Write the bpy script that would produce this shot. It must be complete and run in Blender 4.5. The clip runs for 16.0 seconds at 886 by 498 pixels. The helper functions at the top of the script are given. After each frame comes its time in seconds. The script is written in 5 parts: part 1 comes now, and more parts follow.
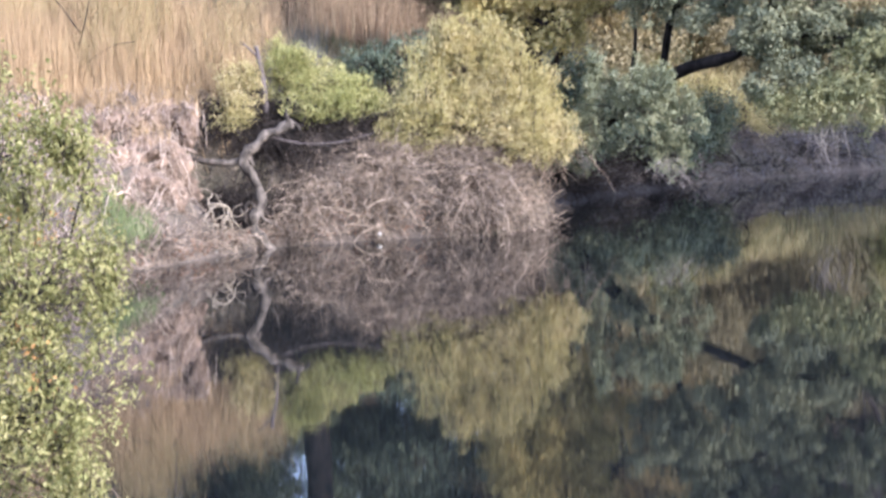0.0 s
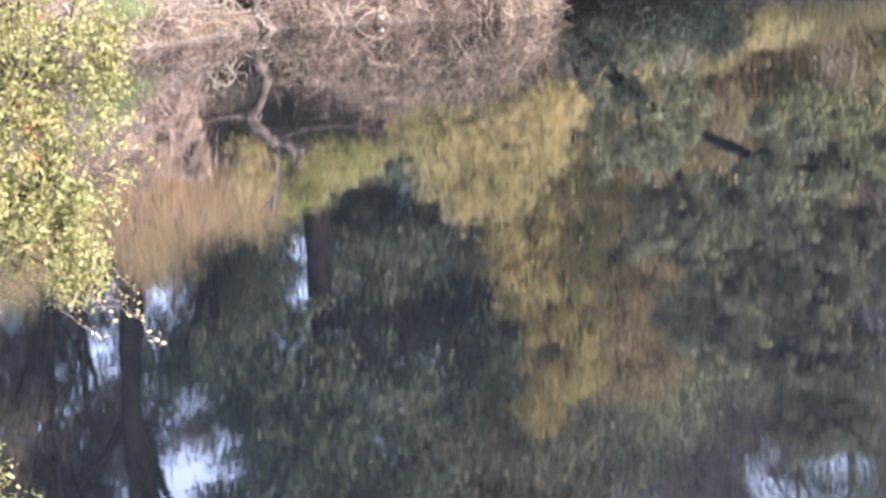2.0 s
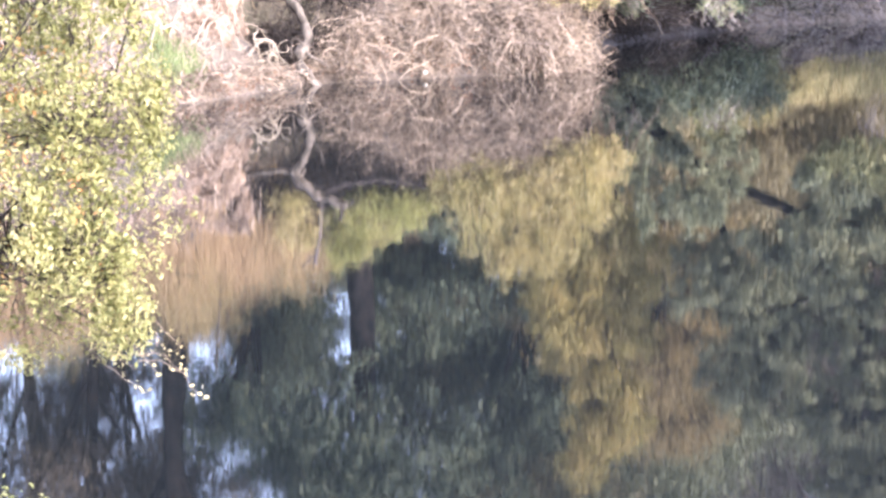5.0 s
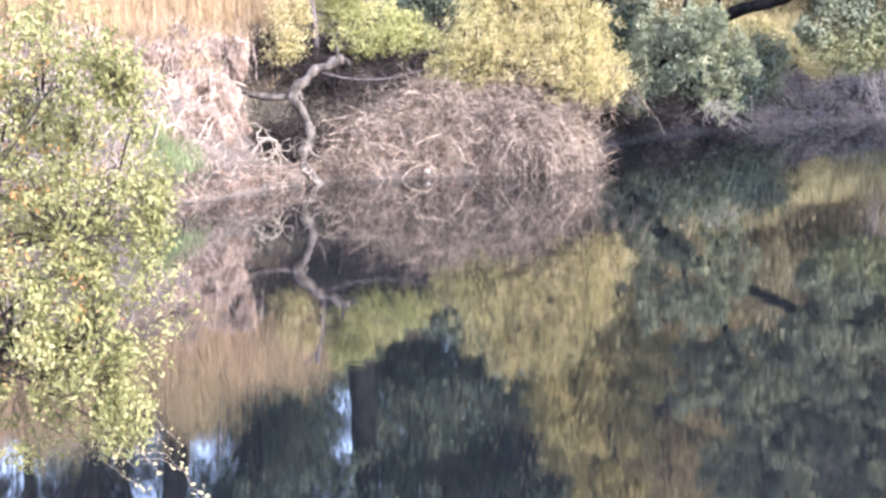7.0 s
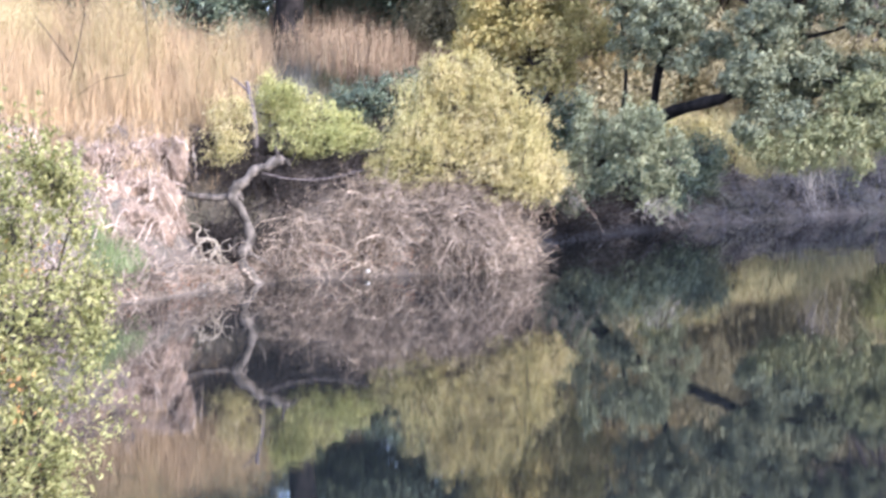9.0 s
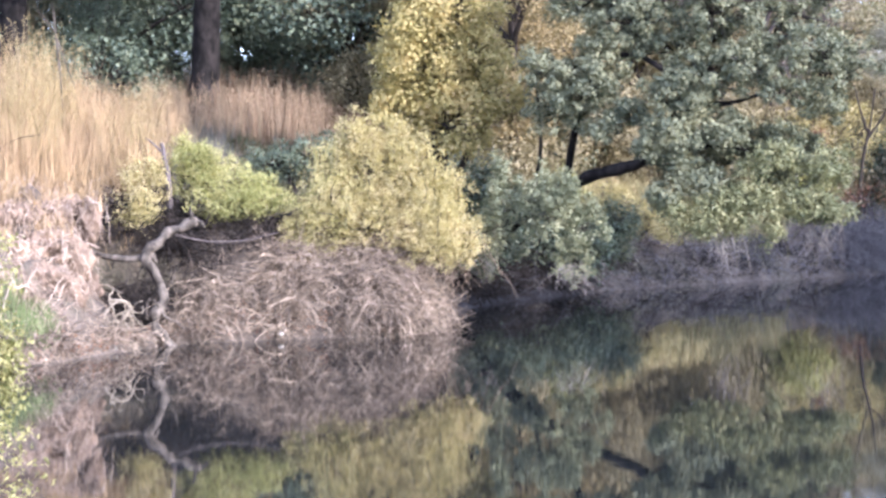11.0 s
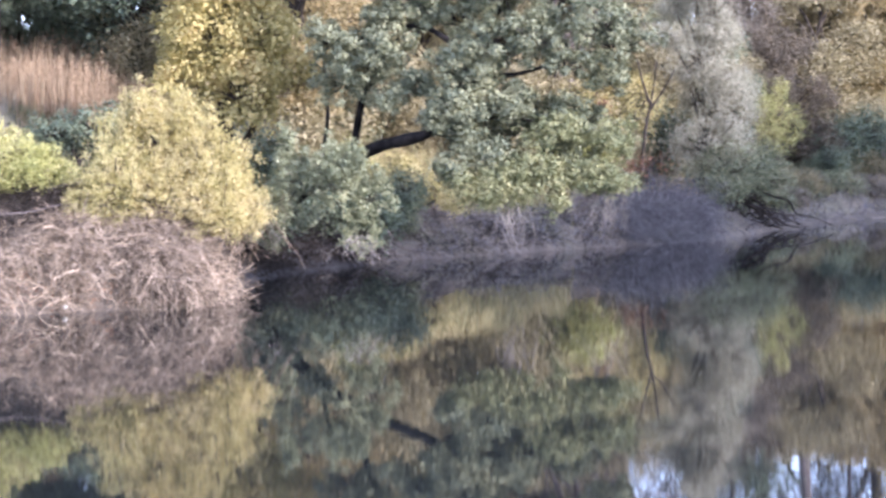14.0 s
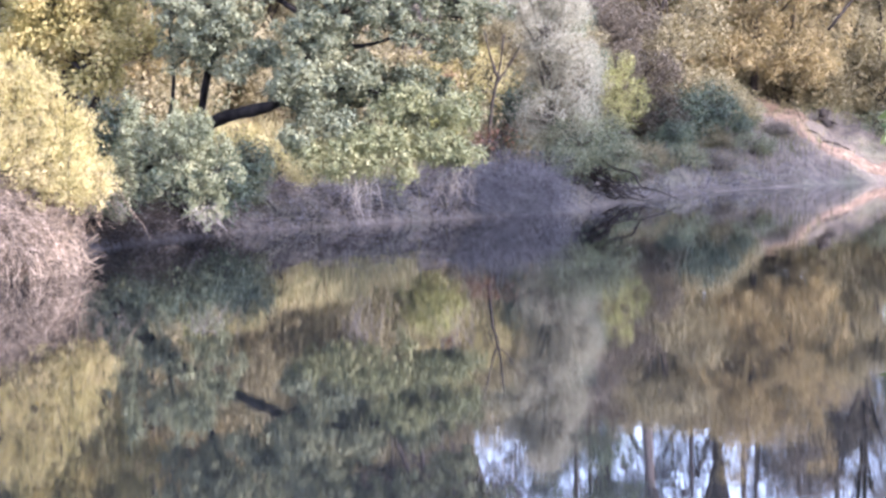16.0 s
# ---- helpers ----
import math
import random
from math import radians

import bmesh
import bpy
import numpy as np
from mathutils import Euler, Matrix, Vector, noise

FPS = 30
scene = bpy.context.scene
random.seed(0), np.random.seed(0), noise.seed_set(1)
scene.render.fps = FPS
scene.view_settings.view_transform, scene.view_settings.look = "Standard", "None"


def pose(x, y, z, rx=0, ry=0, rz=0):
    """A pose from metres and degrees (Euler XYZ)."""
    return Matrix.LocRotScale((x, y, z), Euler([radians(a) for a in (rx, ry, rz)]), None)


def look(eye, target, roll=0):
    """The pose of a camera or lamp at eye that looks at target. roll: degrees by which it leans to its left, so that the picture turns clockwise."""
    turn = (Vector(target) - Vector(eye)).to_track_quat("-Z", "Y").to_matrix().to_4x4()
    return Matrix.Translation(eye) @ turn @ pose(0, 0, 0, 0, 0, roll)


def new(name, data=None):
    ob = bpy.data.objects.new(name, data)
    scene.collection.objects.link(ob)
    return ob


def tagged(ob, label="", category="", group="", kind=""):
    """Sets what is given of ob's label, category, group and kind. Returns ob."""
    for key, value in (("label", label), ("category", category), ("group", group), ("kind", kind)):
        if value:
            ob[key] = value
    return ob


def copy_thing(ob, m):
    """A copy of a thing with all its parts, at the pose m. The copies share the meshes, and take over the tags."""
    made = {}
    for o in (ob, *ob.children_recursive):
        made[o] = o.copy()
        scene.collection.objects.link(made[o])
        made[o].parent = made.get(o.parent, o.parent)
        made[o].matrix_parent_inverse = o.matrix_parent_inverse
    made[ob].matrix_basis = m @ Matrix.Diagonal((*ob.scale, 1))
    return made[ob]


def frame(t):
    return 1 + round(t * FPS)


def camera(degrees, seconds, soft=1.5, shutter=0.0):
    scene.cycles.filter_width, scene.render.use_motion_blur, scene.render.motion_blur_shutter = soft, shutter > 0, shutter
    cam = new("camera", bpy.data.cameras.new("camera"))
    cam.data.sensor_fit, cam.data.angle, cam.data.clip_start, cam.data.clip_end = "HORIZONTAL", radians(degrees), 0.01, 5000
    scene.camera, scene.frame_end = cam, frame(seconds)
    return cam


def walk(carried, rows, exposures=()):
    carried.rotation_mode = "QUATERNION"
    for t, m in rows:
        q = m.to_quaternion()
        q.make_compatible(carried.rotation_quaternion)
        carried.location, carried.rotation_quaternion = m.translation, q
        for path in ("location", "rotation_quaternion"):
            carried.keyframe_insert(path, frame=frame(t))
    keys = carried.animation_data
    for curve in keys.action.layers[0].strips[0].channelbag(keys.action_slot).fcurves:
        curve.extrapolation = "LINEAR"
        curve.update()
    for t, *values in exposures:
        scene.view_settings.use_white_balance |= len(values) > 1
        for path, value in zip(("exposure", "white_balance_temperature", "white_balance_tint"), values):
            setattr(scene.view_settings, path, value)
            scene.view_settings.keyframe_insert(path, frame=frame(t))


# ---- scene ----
# the camera stands on the near bank and only turns: a long lens, hand-held
cam = camera(24.0, 16.0, soft=2.8, shutter=0.5)
EYE, TILT, LEAN = 3.08, -4.6, 2.0
ROWS = [  # seconds, yaw, pitch, roll
    (0.0, 0.000, -0.000, -0.000),
    (0.5, 0.175, -1.328, -0.402),
    (1.0, 0.118, -2.982, -0.835),
    (1.5, 0.082, -4.771, -0.970),
    (2.0, 0.064, -5.912, -0.926),
    (2.5, -0.005, -6.897, -0.879),
    (3.0, -0.061, -7.380, -1.073),
    (3.5, 0.362, -6.362, -0.960),
    (4.0, 0.973, -5.861, -1.007),
    (4.5, 1.425, -5.259, -0.953),
    (5.0, 1.249, -4.425, -0.965),
    (5.2, 1.182, -4.111, -1.018),
    (7.3, 1.334, -1.588, -1.029),
    (7.5, 1.254, -1.525, -0.929),
    (8.0, 1.037, -0.866, -0.816),
    (8.5, 0.501, -0.036, -0.863),
    (9.0, -0.335, 1.043, -0.824),
    (9.2, -0.794, 1.492, -0.910),
    (11.3, -3.172, 2.852, -1.165),
    (11.5, -3.599, 2.762, -1.127),
    (12.0, -4.804, 3.284, -1.115),
    (12.5, -5.686, 3.062, -1.108),
    (13.0, -6.498, 2.718, -1.072),
    (13.5, -7.276, 2.500, -0.905),
    (14.0, -8.530, 2.137, -0.728),
    (14.5, -9.551, 2.094, -0.765),
    (15.0, -10.479, 1.834, -0.799),
    (15.5, -12.004, 1.529, -0.738),
    (16.0, -12.741, 1.413, -0.829),
]
walk(cam, [(t, pose(0, 0, EYE, TILT, LEAN, 0) @ pose(0, 0, 0, 90 + pitch, roll, yaw)) for t, yaw, pitch, roll in ROWS],
     exposures=[(0.0, 1.31, 5520, 18), (1.0, 1.62, 5660, 20), (2.0, 1.86, 5990, 22), (3.0, 2.37, 6140, 24), (5.0, 2.24, 5870, 22), (8.0, 1.72, 5440, 19), (9.0, 1.60, 5390, 18), (12.0, 1.69, 5470, 22), (14.5, 1.87, 5530, 23), (16.0, 2.06, 5590, 25)])

# ---- sky and sun ----
SUN_AZ, SUN_EL = 131.0, 23.0
SUN_DIR = Vector((math.sin(radians(SUN_AZ)) * math.cos(radians(SUN_EL)), math.cos(radians(SUN_AZ)) * math.cos(radians(SUN_EL)), math.sin(radians(SUN_EL))))
world = bpy.data.worlds.new("autumn_sky")
scene.world = world
world.use_nodes = True
wn = world.node_tree
sky = wn.nodes.new("ShaderNodeTexSky")
sky.sky_type, sky.sun_disc = "NISHITA", False
sky.sun_elevation, sky.sun_rotation = radians(SUN_EL), radians(SUN_AZ)
sky.air_density, sky.dust_density, sky.ozone_density = 1.0, 1.0, 3.0
wn.nodes["Background"].inputs["Strength"].default_value = 0.15
haze = wn.nodes.new("ShaderNodeMix")  # a thin, even veil of pale haze over the whole sky
haze.data_type, haze.blend_type = "RGBA", "ADD"
haze.inputs[0].default_value = 1.0
haze.inputs[7].default_value = (4.6, 4.7, 5.4, 1)
wn.links.new(sky.outputs["Color"], haze.inputs[6])
wn.links.new(haze.outputs[2], wn.nodes["Background"].inputs["Color"])
sun = new("sun", bpy.data.lights.new("sun", "SUN"))
sun.data.energy, sun.data.angle, sun.data.color = 4.05, radians(0.6), (1.0, 0.93, 0.84)
sun.matrix_world = look(SUN_DIR * 100, (0, 0, 0))


# ---- materials ----
def node(nt, kind, **values):
    n = nt.nodes.new(kind)
    for key, value in values.items():
        n.inputs[key.replace("_", " ")].default_value = value
    return n


def ramp(nt, fac, stops):
    r = nt.nodes.new("ShaderNodeValToRGB")
    e = r.color_ramp.elements
    while len(e) < len(stops):
        e.new(0.5)
    for k, (p, c) in enumerate(stops):
        e[k].position, e[k].color = p, (*c, 1)
    nt.links.new(fac, r.inputs["Fac"])
    return r.outputs["Color"]


def blank(name):
    m = bpy.data.materials.new(name)
    m.use_nodes = True
    nt = m.node_tree
    return m, nt, nt.nodes["Principled BSDF"]


def place_noise(nt, scale, detail=3.0, rough=0.55, stretch=(1, 1, 1), what="Position"):
    geo = nt.nodes.new("ShaderNodeNewGeometry")
    src = geo.outputs["Position"]
    if stretch != (1, 1, 1):
        mul = nt.nodes.new("ShaderNodeVectorMath")
        mul.operation = "MULTIPLY"
        mul.inputs[1].default_value = stretch
        nt.links.new(src, mul.inputs[0])
        src = mul.outputs[0]
    n = node(nt, "ShaderNodeTexNoise", Scale=scale, Detail=detail, Roughness=rough)
    nt.links.new(src, n.inputs["Vector"])
    return n


def mixed(nt, a, b, fac, mode="MIX"):
    m = nt.nodes.new("ShaderNodeMix")
    m.data_type, m.blend_type = "RGBA", mode
    for sock, val in ((m.inputs[6], a), (m.inputs[7], b), (m.inputs[0], fac)):
        if isinstance(val, (int, float)):
            sock.default_value = val
        elif isinstance(val, tuple):
            sock.default_value = (*val, 1)
        else:
            nt.links.new(val, sock)
    return m.outputs[2]


def leaf_mat(name, colours, gloss=0.5, through_light=0.35, patch=0.5):
    """Leaves: each leaf takes its own tint, clumps of a metre or so drift in colour, light passes through."""
    m, nt, p = blank(name)
    geo = nt.nodes.new("ShaderNodeNewGeometry")
    n = place_noise(nt, 1.3, 4.0)
    add = nt.nodes.new("ShaderNodeMath")
    add.operation = "MULTIPLY_ADD"
    nt.links.new(n.outputs["Fac"], add.inputs[0])
    add.inputs[1].default_value = 2.2 * patch
    sub = nt.nodes.new("ShaderNodeMath")
    sub.operation = "MULTIPLY_ADD"
    nt.links.new(geo.outputs["Random Per Island"], sub.inputs[0])
    sub.inputs[1].default_value, sub.inputs[2].default_value = 0.45, 0.22 - patch
    nt.links.new(sub.outputs[0], add.inputs[2])
    k = len(colours) - 1
    col = ramp(nt, add.outputs[0], [(0.08 + 0.84 * i / max(k, 1), c) for i, c in enumerate(colours)])
    nt.links.new(col, p.inputs["Base Color"])
    p.inputs["Roughness"].default_value = gloss
    p.inputs["Specular IOR Level"].default_value = 0.3
    tr = nt.nodes.new("ShaderNodeBsdfTranslucent")
    nt.links.new(mixed(nt, col, (0.9, 1.0, 0.35), 0.3, "MULTIPLY"), tr.inputs["Color"])
    mix = nt.nodes.new("ShaderNodeMixShader")
    mix.inputs[0].default_value = through_light
    nt.links.new(p.outputs[0], mix.inputs[1])
    nt.links.new(tr.outputs[0], mix.inputs[2])
    nt.links.new(mix.outputs[0], nt.nodes["Material Output"].inputs["Surface"])
    return m


def stem_mat(name, colours, rough=0.8, grain=18.0, mottle=0.0):
    """Bark, twigs and straw: a tint for each stem and a streaky grain along it."""
    m, nt, p = blank(name)
    geo = nt.nodes.new("ShaderNodeNewGeometry")
    col = ramp(nt, geo.outputs["Random Per Island"], [(i / max(len(colours) - 1, 1), c) for i, c in enumerate(colours)])
    n = place_noise(nt, grain, 4.0, 0.6, (1, 1, 0.25))
    col = mixed(nt, col, ramp(nt, n.outputs["Fac"], [(0.3, (0.55, 0.53, 0.5)), (0.7, (1.15, 1.12, 1.1))]), 0.8, "MULTIPLY")
    broad = place_noise(nt, 0.8, 3.0, 0.6)
    col = mixed(nt, col, ramp(nt, broad.outputs["Fac"], [(0.32, (0.62, 0.62, 0.63)), (0.66, (1.18, 1.17, 1.15))]), 0.85, "MULTIPLY")
    if mottle:
        spots = place_noise(nt, 4.5, 4.0, 0.65, (1, 1, 0.6))
        col = mixed(nt, col, ramp(nt, spots.outputs["Fac"], [(0.38, (0.3, 0.29, 0.28)), (0.5, (0.9, 0.88, 0.86)), (0.62, (1.55, 1.5, 1.45))]), mottle, "MULTIPLY")
    nt.links.new(col, p.inputs["Base Color"])
    p.inputs["Roughness"].default_value = rough
    p.inputs["Specular IOR Level"].default_value = 0.15
    b = node(nt, "ShaderNodeBump", Strength=0.5, Distance=0.02)
    nt.links.new(n.outputs["Fac"], b.inputs["Height"])
    nt.links.new(b.outputs[0], p.inputs["Normal"])
    return m


def ground_mat():
    m, nt, p = blank("bank_soil")
    big, mid, fine = place_noise(nt, 0.22, 4), place_noise(nt, 1.6, 5, 0.65), place_noise(nt, 14, 4, 0.7)
    col = ramp(nt, mid.outputs["Fac"], [(0.25, (0.055, 0.043, 0.034)), (0.5, (0.115, 0.09, 0.068)), (0.75, (0.205, 0.16, 0.116))])
    green = ramp(nt, big.outputs["Fac"], [(0.52, (0, 0, 0)), (0.66, (1, 1, 1))])
    col = mixed(nt, col, (0.11, 0.13, 0.05), mixed(nt, (0, 0, 0), green, 0.3))
    col = mixed(nt, col, ramp(nt, fine.outputs["Fac"], [(0.3, (0.55, 0.52, 0.5)), (0.7, (1.2, 1.16, 1.1))]), 0.8, "MULTIPLY")
    nt.links.new(col, p.inputs["Base Color"])
    p.inputs["Roughness"].default_value = 0.95
    b = node(nt, "ShaderNodeBump", Strength=0.9, Distance=0.12)
    nt.links.new(mixed(nt, mid.outputs["Fac"], fine.outputs["Fac"], 0.5), b.inputs["Height"])
    nt.links.new(b.outputs[0], p.inputs["Normal"])
    return m


def water_mat():
    """Still, murky river: a mirror with a faint ripple that draws reflections out downwards."""
    m, nt, p = blank("river_water")
    p.inputs["Base Color"].default_value = (0.0078, 0.0092, 0.0096, 1)
    p.inputs["Roughness"].default_value = 0.02
    p.inputs["IOR"].default_value = 1.45
    total = None
    for scale, across, along, stretch in ((1.3, 0.004, 0.004, (1, 0.5, 1)), (5.0, 0.0035, 0.0035, (1, 0.7, 1)), (22.0, 0.002, 0.0075, (0.5, 2.5, 1))):
        n = place_noise(nt, scale, 1.5, 0.5, stretch)
        s = nt.nodes.new("ShaderNodeVectorMath")
        s.operation = "MULTIPLY_ADD"
        s.inputs[1].default_value = (across, along, 0)
        s.inputs[2].default_value = (-across / 2, -along / 2, 0)
        nt.links.new(n.outputs["Color"], s.inputs[0])
        if total is None:
            total = s.outputs[0]
        else:
            a = nt.nodes.new("ShaderNodeVectorMath")
            nt.links.new(total, a.inputs[0])
            nt.links.new(s.outputs[0], a.inputs[1])
            total = a.outputs[0]
    up = nt.nodes.new("ShaderNodeVectorMath")
    up.inputs[1].default_value = (0, 0, 1)
    nt.links.new(total, up.inputs[0])
    unit = nt.nodes.new("ShaderNodeVectorMath")
    unit.operation = "NORMALIZE"
    nt.links.new(up.outputs[0], unit.inputs[0])
    nt.links.new(unit.outputs[0], p.inputs["Normal"])
    return m


SOIL, WATER = ground_mat(), water_mat()
YELLOW = leaf_mat("yellow_leaf", [(0.288, 0.252, 0.0864), (0.442, 0.372, 0.156), (0.571, 0.468, 0.235), (0.653, 0.533, 0.322)], 0.65, 0.40, 0.45)
GOLD = leaf_mat("golden_leaf", [(0.184, 0.156, 0.0506), (0.336, 0.278, 0.0994), (0.46, 0.368, 0.147), (0.488, 0.354, 0.152)], 0.6, 0.35, 0.55)
LEMON = leaf_mat("lemon_leaf", [(0.25, 0.225, 0.075), (0.40, 0.35, 0.14), (0.54, 0.455, 0.215), (0.62, 0.51, 0.295)], 0.65, 0.38, 0.5)
LIME = leaf_mat("lime_leaf", [(0.17, 0.175, 0.05), (0.30, 0.295, 0.10), (0.44, 0.40, 0.16), (0.54, 0.45, 0.23)], 0.65, 0.35)
OAK = leaf_mat("oak_leaf", [(0.05, 0.06, 0.038), (0.115, 0.124, 0.073), (0.21, 0.21, 0.12), (0.31, 0.29, 0.16)], 0.55, 0.22, 0.5)
SILVER = leaf_mat("silver_leaf", [(0.085, 0.095, 0.052), (0.165, 0.174, 0.096), (0.255, 0.256, 0.145), (0.36, 0.34, 0.20)], 0.5, 0.22, 0.45)
OLIVE = leaf_mat("olive_leaf", [(0.12, 0.104, 0.056), (0.215, 0.18, 0.098), (0.32, 0.262, 0.142), (0.40, 0.315, 0.175)], 0.6, 0.3)
DARK = leaf_mat("shade_leaf", [(0.04, 0.054, 0.04), (0.082, 0.105, 0.07), (0.15, 0.172, 0.105), (0.24, 0.24, 0.13)], 0.5, 0.22)
SPRAY = leaf_mat("spray_leaf", [(0.075, 0.088, 0.042), (0.155, 0.165, 0.08), (0.26, 0.25, 0.12), (0.37, 0.33, 0.17)], 0.5, 0.3)
GREY = leaf_mat("grey_leaf", [(0.22, 0.203, 0.145), (0.325, 0.298, 0.218), (0.42, 0.382, 0.285), (0.51, 0.46, 0.355)], 0.7, 0.3)
DRY = leaf_mat("dry_leaf", [(0.10, 0.085, 0.07), (0.19, 0.155, 0.12), (0.28, 0.22, 0.15)], 0.7, 0.25)
# brown leaf kept dark in place of shade on the thicket
SHADEBROWN = leaf_mat("shade_brown_leaf", [(0.045, 0.036, 0.027), (0.085, 0.068, 0.047), (0.14, 0.108, 0.071), (0.19, 0.142, 0.09)], 0.7, 0.25)
RUST = leaf_mat("rust_leaf", [(0.12, 0.055, 0.035), (0.22, 0.115, 0.07), (0.32, 0.18, 0.10)], 0.6, 0.3)
NEAR = leaf_mat("near_leaf", [(0.07, 0.076, 0.024), (0.205, 0.2, 0.068), (0.37, 0.335, 0.135), (0.53, 0.455, 0.24)], 0.7, 0.35, 0.45)
ORANGE = leaf_mat("orange_leaf", [(0.24, 0.10, 0.03), (0.42, 0.22, 0.07), (0.56, 0.36, 0.15)], 0.6, 0.3)
TAN = leaf_mat("tan_leaf", [(0.172, 0.133, 0.0628), (0.284, 0.219, 0.105), (0.378, 0.284, 0.136), (0.447, 0.314, 0.153)], 0.6, 0.35)
SAPLEAF = leaf_mat("sapling_leaf", [(0.04, 0.06, 0.02), (0.075, 0.095, 0.03), (0.15, 0.14, 0.045)], 0.45, 0.3)
BARK = stem_mat("dark_bark", [(0.035, 0.028, 0.024), (0.05, 0.04, 0.032)], 0.9, 9)
# darker copy of the bark, the crown's shade put into its colour
SHADEBARK = stem_mat("shade_bark", [(0.016, 0.014, 0.013), (0.024, 0.02, 0.018)], 0.95, 5, 0.9)
MAUVEBARK = stem_mat("grey_bark", [(0.09, 0.075, 0.07), (0.15, 0.125, 0.118)], 0.9, 8)
PALEBARK = stem_mat("pale_dead_wood", [(0.105, 0.09, 0.075), (0.145, 0.124, 0.102)], 0.9, 9, 0.9)
CLAY = stem_mat("dry_clay", [(0.18, 0.132, 0.098), (0.27, 0.20, 0.148), (0.34, 0.262, 0.20)], 0.95, 5, 0.7)
TWIG = stem_mat("dry_twig", [(0.062, 0.048, 0.036), (0.225, 0.174, 0.128), (0.57, 0.455, 0.345)], 0.9, 10, 0.35)
ROOT = stem_mat("dry_root", [(0.15, 0.112, 0.088), (0.36, 0.272, 0.208), (0.58, 0.47, 0.37)], 0.9, 10)
MAUVE = stem_mat("mauve_twig", [(0.10, 0.092, 0.094), (0.16, 0.147, 0.148), (0.24, 0.222, 0.222)], 0.9, 10)
# darker copy of the dry twig, with shade put into its colour
SHADETWIG = stem_mat("shade_twig", [(0.018, 0.015, 0.013), (0.035, 0.028, 0.024), (0.075, 0.06, 0.05)], 0.9, 10)
STRAW = stem_mat("pale_straw", [(0.27, 0.183, 0.095), (0.39, 0.272, 0.15), (0.46, 0.33, 0.19), (0.30, 0.23, 0.125)], 0.8, 6)
WEED = stem_mat("brown_weed", [(0.175, 0.112, 0.07), (0.29, 0.2, 0.125), (0.41, 0.30, 0.19), (0.21, 0.172, 0.102)], 0.9, 6)
BLADE = stem_mat("green_blade", [(0.10, 0.105, 0.045), (0.18, 0.175, 0.08), (0.29, 0.25, 0.13)], 0.8, 6)
FRESH = stem_mat("fresh_blade", [(0.12, 0.16, 0.06), (0.19, 0.235, 0.10), (0.28, 0.29, 0.15)], 0.7, 6)
PALETWIG = stem_mat("pale_twig", [(0.17, 0.148, 0.13), (0.30, 0.262, 0.228), (0.42, 0.38, 0.33)], 0.9, 10)
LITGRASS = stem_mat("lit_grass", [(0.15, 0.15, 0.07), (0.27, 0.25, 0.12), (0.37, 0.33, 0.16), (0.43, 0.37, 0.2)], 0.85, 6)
GREYGRASS = stem_mat("grey_grass", [(0.095, 0.088, 0.07), (0.15, 0.136, 0.108), (0.205, 0.185, 0.145), (0.105, 0.108, 0.07)], 0.9, 6)
# darker sand for the spit, toned down to stand for shade
SHADESAND = stem_mat("shade_sand", [(0.10, 0.083, 0.064), (0.10, 0.083, 0.064)], 0.95, 2.5)
# ground colour darkened to stand for the inlet's shade
INLETSHADE = stem_mat("inlet_shade", [(0.045, 0.04, 0.038), (0.045, 0.04, 0.038)], 0.8, 3)
SAND = stem_mat("pale_sand", [(0.18, 0.126, 0.09), (0.18, 0.126, 0.09)], 0.95, 2.5, 0.5)
REDSTRAW = stem_mat("red_straw", [(0.28, 0.165, 0.10), (0.42, 0.27, 0.165), (0.52, 0.36, 0.23)], 0.85, 6)
PLUME = stem_mat("grass_plume", [(0.30, 0.235, 0.105), (0.38, 0.30, 0.145), (0.45, 0.365, 0.20)], 0.85, 6)
STONE = stem_mat("pale_stone", [(0.30, 0.28, 0.25), (0.40, 0.38, 0.34)], 0.8, 20)
CREAM = stem_mat("cream_root", [(0.20, 0.165, 0.125), (0.33, 0.275, 0.205), (0.50, 0.425, 0.325)], 0.85, 9)


# ---- mesh helpers ----
def mesh_np(name, verts, faces, mats, smooth=False):
    """A mesh from an array of corners and arrays of faces (all quads, or all triangles)."""
    me = bpy.data.meshes.new(name)
    k = faces.shape[1]
    me.vertices.add(len(verts))
    me.vertices.foreach_set("co", np.asarray(verts, np.float32).ravel())
    me.loops.add(faces.size)
    me.loops.foreach_set("vertex_index", np.asarray(faces, np.int32).ravel())
    me.polygons.add(len(faces))
    me.polygons.foreach_set("loop_start", np.arange(0, faces.size, k, dtype=np.int32))
    me.polygons.foreach_set("use_smooth", np.full(len(faces), smooth))
    me.update(calc_edges=True)
    for m in mats if isinstance(mats, (list, tuple)) else [mats]:
        me.materials.append(m)
    return me


def part(name, me, parent, label="", kind=""):
    ob = new(name, me)
    ob.parent = parent
    return tagged(ob, label, kind=kind)


def unit(v):
    return v / np.maximum(np.linalg.norm(v, axis=-1, keepdims=True), 1e-9)


